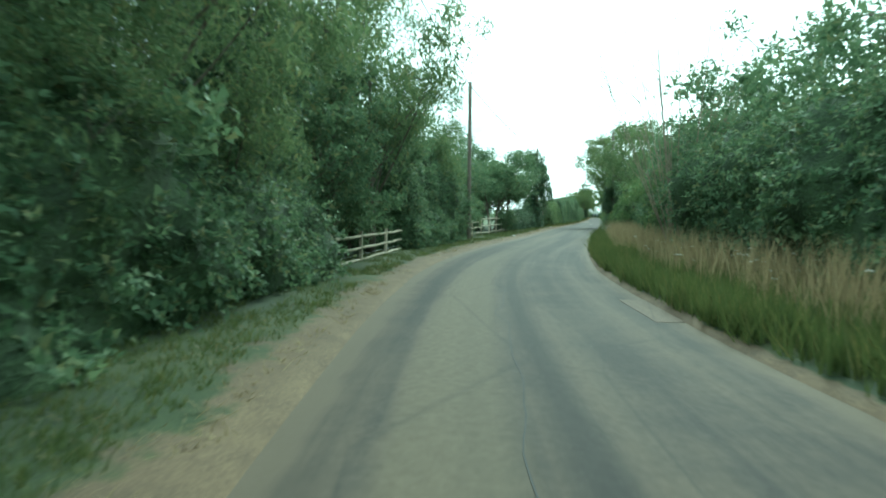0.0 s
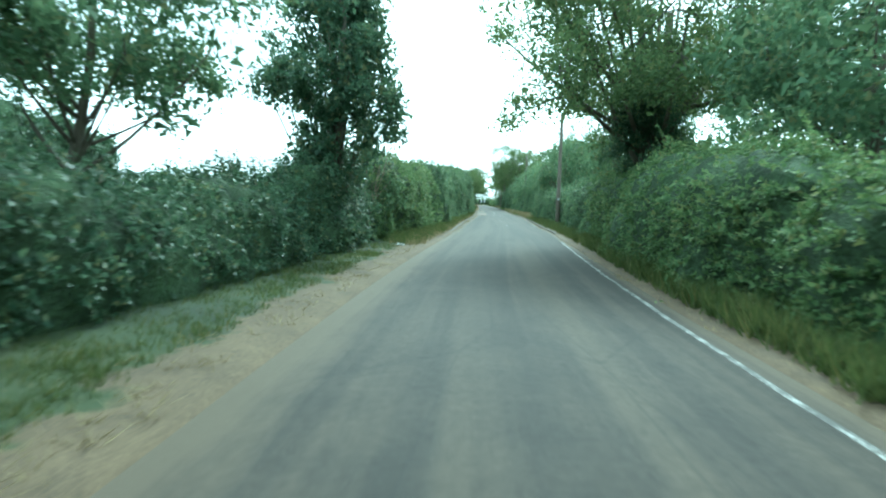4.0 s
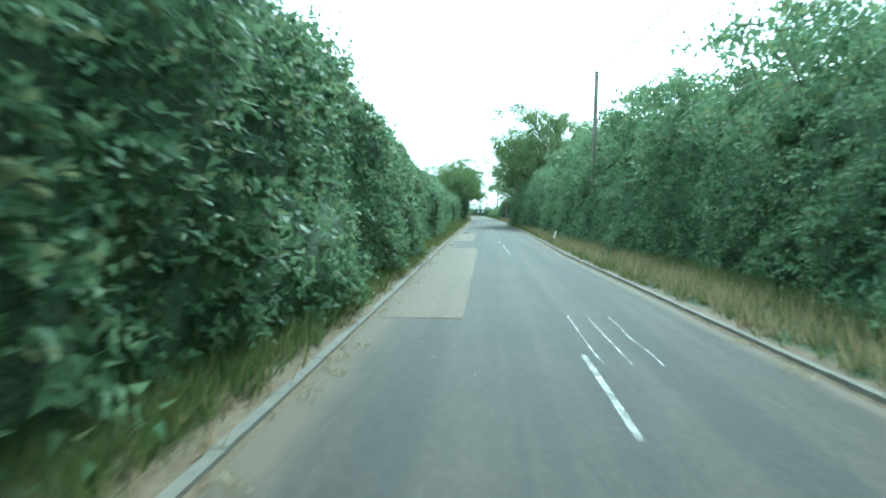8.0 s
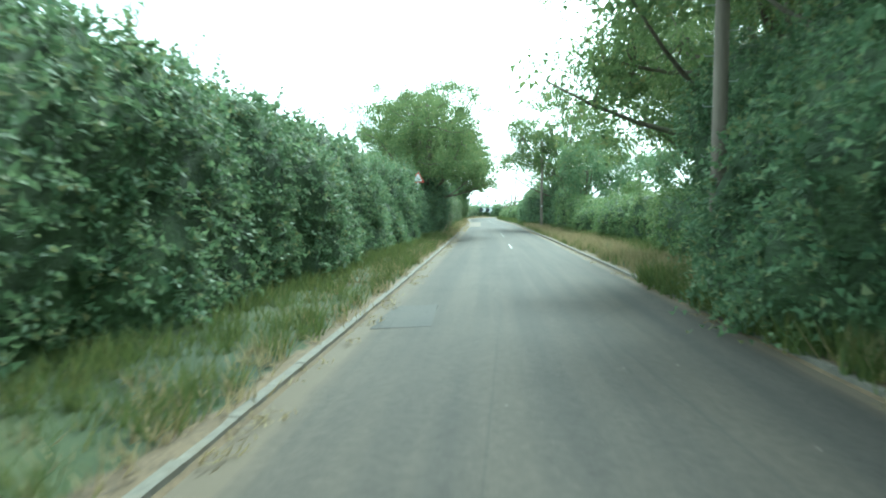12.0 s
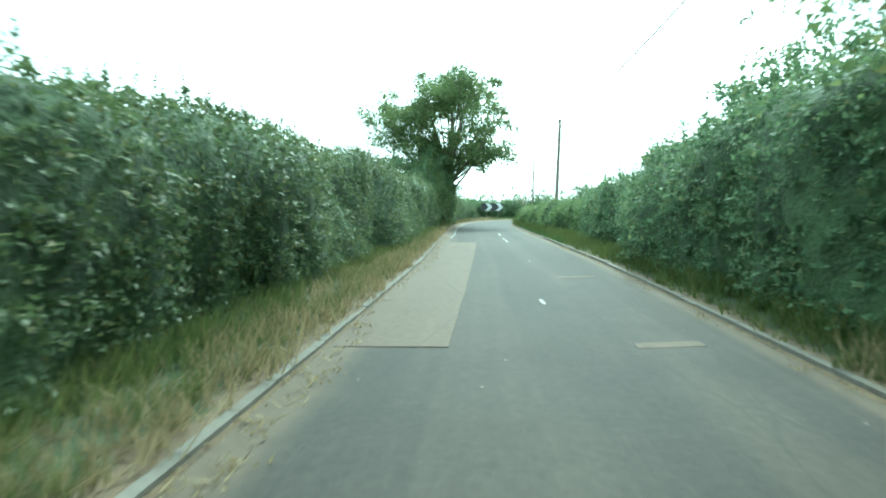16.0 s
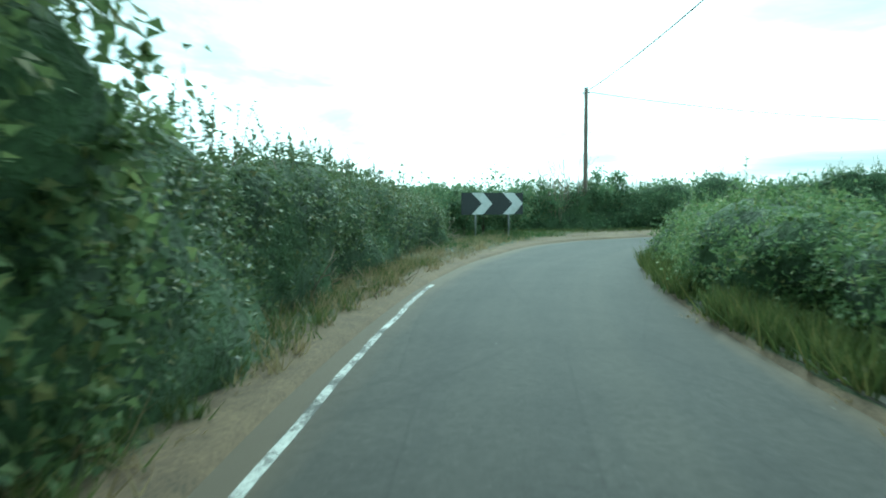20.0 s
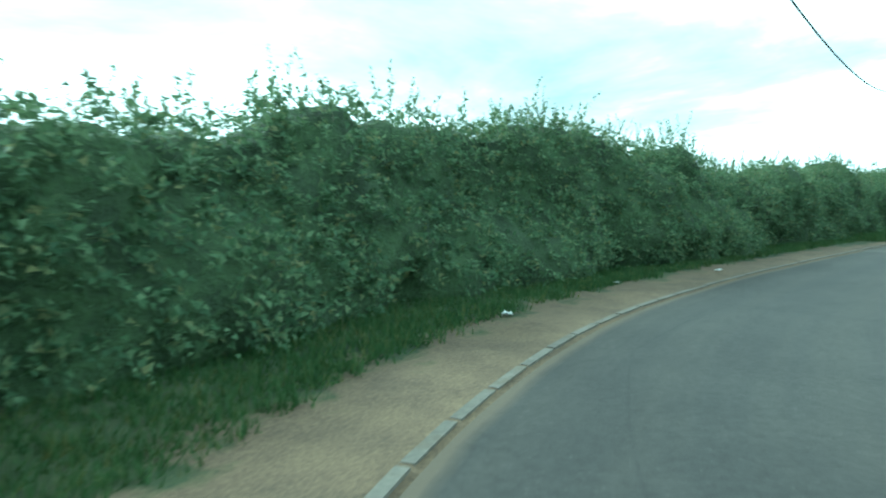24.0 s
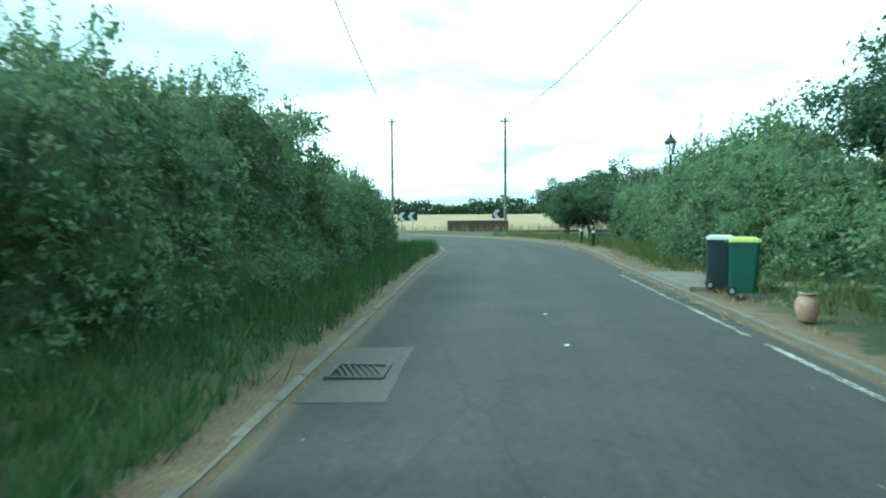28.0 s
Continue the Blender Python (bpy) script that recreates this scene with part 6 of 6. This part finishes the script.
sward("tall_grass", -6, 50, EDGE_R, 1, 0.9, 3.6, 30000, 1.15, STRAW, "tall dry seeding grass on the verge", 90, 0.22, 0.016)
sward("tall_grass", -6, 52, EDGE_R, 1, 0.05, 2.8, 30000, 0.62, GRASS, "rank green grass on the verge", 91, 0.3, 0.018)
sward("rough_grass", -6, 52, EDGE_R, 1, 0.0, 2.2, 80000, 0.49, GRASS, "rank green grass at the lane's edge", 110, 0.35, 0.016)
sward("dry_stems", 311, 336, EDGE_L, -1, 0.5, 2.6, 6500, 0.34, STRAW, "dead stems and straw at the hedge foot", 111, 0.7, 0.012)
sward("dry_stems", 249, 311, EDGE_L, -1, 0.25, 1.4, 5000, 0.30, STRAW, "bleached stems at the hedge foot", 112, 0.6, 0.012)
sward("verge_grass", -4, 84, EDGE_L, -1, 0.7, 3.2, 80000, 0.13, GRASS, "short green grass on the verge", 92)
sward("verge_straw", -4, 84, EDGE_L, -1, 0.1, 1.6, 14000, 0.09, STRAW, "cut straw scattered on the verge", 93, 1.5, 0.012, 0.04)
sward("verge_grass", 84, 160, EDGE_L, -1, 0.25, 1.5, 26000, 0.28, GRASS, "rough green grass under the hedge", 94)
sward("verge_grass", 160, 252, EDGE_L, -1, 0.2, 2.0, 36000, 0.30, GRASS, "rough green grass under the hedge", 95)
sward("dry_grass", 84, 330, EDGE_L, -1, 0.1, 1.2, 22000, 0.22, STRAW, "bleached dry grass along the kerb", 96, 0.5)
sward("dry_grass", 236, 300, EDGE_L, -1, 0.1, 1.1, 9000, 0.30, STRAW, "tall golden dry grass along the kerb", 120, 0.4)
sward("verge_grass", 252, 326, EDGE_L, -1, 0.3, 1.3, 18000, 0.26, GRASS, "rough green grass under the hedge", 97)
sward("verge_grass", 55, 225, EDGE_R, 1, 0.15, 2.0, 42000, 0.30, GRASS, "rough green grass under the hedge", 98)
sward("dry_grass", 128, 262, EDGE_R, 1, 0.2, 2.2, 34000, 0.42, STRAW, "tall bleached grass on the verge", 99, 0.35)
sward("verge_grass", 225, 334, EDGE_R, 1, 0.1, 1.6, 22000, 0.25, GRASS, "rough green grass on the verge", 100)
sward("verge_grass", 350, 424, EDGE_L, -1, 1.3, 3.2, 26000, 0.20, LUSH, "green grass on the verge", 101)
sward("verge_grass", 350, 387, EDGE_L, -1, 1.5, 3.6, 60000, 0.11, LUSH, "short green grass between the hedge and the bare strip", 121)
sward("verge_grass", 384, 424, EDGE_L, -1, 0.3, 2.6, 20000, 0.34, LUSH, "lush green grass on the verge", 102)
sward("dry_grass", 352, 430, EDGE_R, 1, 0.4, 2.4, 8000, 0.14, STRAW, "parched thin grass on the verge", 103, 0.7)
sward("verge_grass", 400, 432, EDGE_R, 1, 1.0, 3.4, 12000, 0.38, GRASS, "rank grass under the shrubs", 104)
# Darker LUSH blades here imitate the shadow of the hedge on the grass.
sward("rough_grass", 329, 339.5, EDGE_L, -1, 1.1, 7.5, 24000, 0.22, LUSH, "rough grass round the sign, blades coloured darker for hedge shade", 108)
sward("verge_straw", 288, 350, EDGE_L, -1, 0.15, 1.5, 11000, 0.08, STRAW, "broken straw lying on the bare edge", 122, 1.5, 0.012, 0.03)
sward("verge_grass", 284, 332, EDGE_R, 1, 0.12, 0.9, 14000, 0.17, LUSH, "short green grass behind the kerb", 124)
sward("weeds", 322, 336, EDGE_L, -1, 0.7, 2.2, 6000, 0.12, GRASS, "low weeds on the bare edge", 123, 0.7)
sward("weeds", 338, 350, EDGE_L, -1, 2.2, 6.8, 9000, 0.22, GRASS, "patchy green weeds on the lay-by", 115, 0.6)
sward("dry_grass", 337, 350, EDGE_L, -1, 0.6, 6.5, 5000, 0.12, STRAW, "dry grass on the bare lay-by", 105, 0.6)

sward("hedge_foot_grass", 86, 313, lambda s: -FACE_L(s), -1, -0.5, 0.2, 60000, 0.36, GRASS, "rank grass at the foot of the hedge", 106, 0.4, 0.02)
sward("hedge_foot_grass", 52, 330, FACE_R, 1, -0.55, 0.2, 90000, 0.45, GRASS, "rank grass at the foot of the hedge", 107, 0.4, 0.02)

def flower_heads(s0, s1, edge_of, w0, w1, count, seed, label):
    """Flat white flower heads on thin stems."""
    rng = np.random.default_rng(seed)
    s, w = rng.uniform(s0, s1, count), rng.uniform(w0, w1, count)
    foot = at(s, edge_of(s) + w, np.full(count, 0.05))
    head = foot + np.stack([rng.normal(0, 0.08, count), rng.normal(0, 0.08, count), rng.uniform(0.45, 0.95, count)], -1)
    i = np.repeat(np.arange(count), 14)
    p = head[i] + rng.normal(size=(len(i), 3)) * np.array([0.035, 0.035, 0.008])
    top = tagged(new("wild_flowers"), label, "flowers", "", "stuff")
    child(new("flower_heads", leaf_mesh("flower_heads", rng, p, np.tile((0, 0, 1.0), (len(i), 1)), 0.026, 0.026, PETAL)), top)
    thin = np.array([0.004, 0.004, 0])
    child(new("stems", mesh("stems", np.stack([foot - thin, foot + thin, head], 1).reshape(-1, 3), np.arange(3 * count).reshape(count, 3), GRASS)), top)


flower_heads(0, 26, EDGE_R, 1.2, 3.2, 80, 142, "white umbels standing in the tall grass")
flower_heads(44, 60, EDGE_R, 0.6, 1.5, 90, 140, "white umbels of wild flowers on the verge")
flower_heads(366, 398, EDGE_R, 0.5, 1.3, 22, 141, "white wild flowers at the garden hedge's foot")
sward("leaf_litter", 248, 264, EDGE_L, 1, 0.05, 0.4, 900, 0.04, STRAW, "yellowed leaf litter in the gutter", 113, 1.5, 0.02, 0.0)
sward("gutter_litter", 97, 290, EDGE_L, 1, -0.1, 0.32, 5200, 0.05, STRAW, "straw and leaf litter in the gutter", 116, 1.6, 0.016, 0.0)
sward("gutter_litter", 100, 320, EDGE_R, -1, -0.1, 0.25, 4200, 0.05, STRAW, "straw and leaf litter in the gutter", 117, 1.6, 0.016, 0.0)
sward("gutter_litter", 362, 420, EDGE_R, -1, -0.15, 0.3, 2000, 0.05, STRAW, "straw and leaf litter in the gutter", 118, 1.6, 0.016, 0.0)
sward("hedge_straw", 84, 300, EDGE_L, -1, 0.15, 0.9, 9000, 0.10, STRAW, "broken straw on the verge", 119, 1.3, 0.014, 0.06)
sward("leaf_litter", 40, 92, EDGE_R, -1, -0.3, 0.3, 1500, 0.05, STRAW, "straw and leaf litter at the tarmac's edge", 114, 1.5, 0.014, 0.01)

# field past the end, its far edge of woods, and the skyline all round
fc = [beyond(449, -120, 0.02), beyond(449, 150, 0.02), beyond(640, 260, 0.6), beyond(640, -230, 0.6)]
tagged(new("field", mesh("field", np.array([fc[0], fc[1], fc[2], fc[3]]), [(3, 2, 1, 0)], STUBBLE)), "pale gold stubble field", "field", "", "structure")
rng = np.random.default_rng(120)
gp = np.array([beyond(a, b, 0.0) for a, b in zip(rng.uniform(443, 452, 1500), rng.uniform(-26, 14, 1500))])
tagged(new("field_edge_grass", grass_mesh("field_edge_grass", rng, gp, 0.7, 0.03, STRAW, 0.3)), "tall weeds along the field's edge", "grass", "", "stuff")


def skyline(name, centre, radius, a0, a1, height, mat, seed, label, leaf=1.1, step=3.2):
    """A far row of trees: uneven clumps of coarse leaves along an arc."""
    rng = np.random.default_rng(seed)
    ps, ns = [], []
    ang = np.arange(a0, a1, math.degrees(step / radius))
    for a in ang:
        h = height * (0.55 + 0.75 * vnoise(a * 0.35, 3.0, seed) * (0.6 + 0.8 * vnoise(a * 1.7, 8.0, seed)))
        c = np.array([centre[0] + radius * math.sin(radians(a)), centre[1] + radius * math.cos(radians(a)), 0])
        n = 70
        v = rng.normal(size=(n, 3))
        v /= np.linalg.norm(v, axis=1)[:, None]
        p = c + v * np.array([step * 0.9, step * 0.9, h * 0.5]) * rng.uniform(0.4, 1.05, (n, 1)) + np.array([0, 0, h * 0.5])
        p[:, 2] = np.maximum(p[:, 2], 0.2)
        lowfill = rng.uniform(0, 1, (n, 1)) < 0.35
        p = np.where(lowfill, p * np.array([1, 1, 0.35]), p)
        ps.append(p)
        ns.append(v)
    ob = new(name, leaf_mesh(name, rng, np.vstack(ps), np.vstack(ns), leaf, leaf * 0.8, mat, 0.1, 0.8, True))
    return tagged(ob, label, "trees", "", "stuff")


skyline("far_woods", (beyond(404, 0)[0], beyond(404, 0)[1]), 240.0, 62, 146, 6.5, LEAF_DARK, 130, "dark line of woods beyond the field", 1.4, 1.0)
skyline("far_woods", (18.0, 330.0), 75.0, -70, 40, 4.2, LEAF, 131, "line of bushes and trees beyond the bend", 0.7, 2.6)
skyline("far_woods", (18.0, 330.0), 160.0, -90, 60, 9.0, LEAF_OAK, 132, "distant trees beyond the fields", 1.1, 4.0)
skyline("far_woods", (20.0, 150.0), 120.0, 30, 150, 8.0, LEAF_OAK, 133, "distant trees behind the hedges", 1.2, 5.0)
skyline("far_woods", (10.0, 150.0), 130.0, 200, 340, 9.0, LEAF_OAK, 134, "distant trees behind the hedges", 1.2, 5.0)
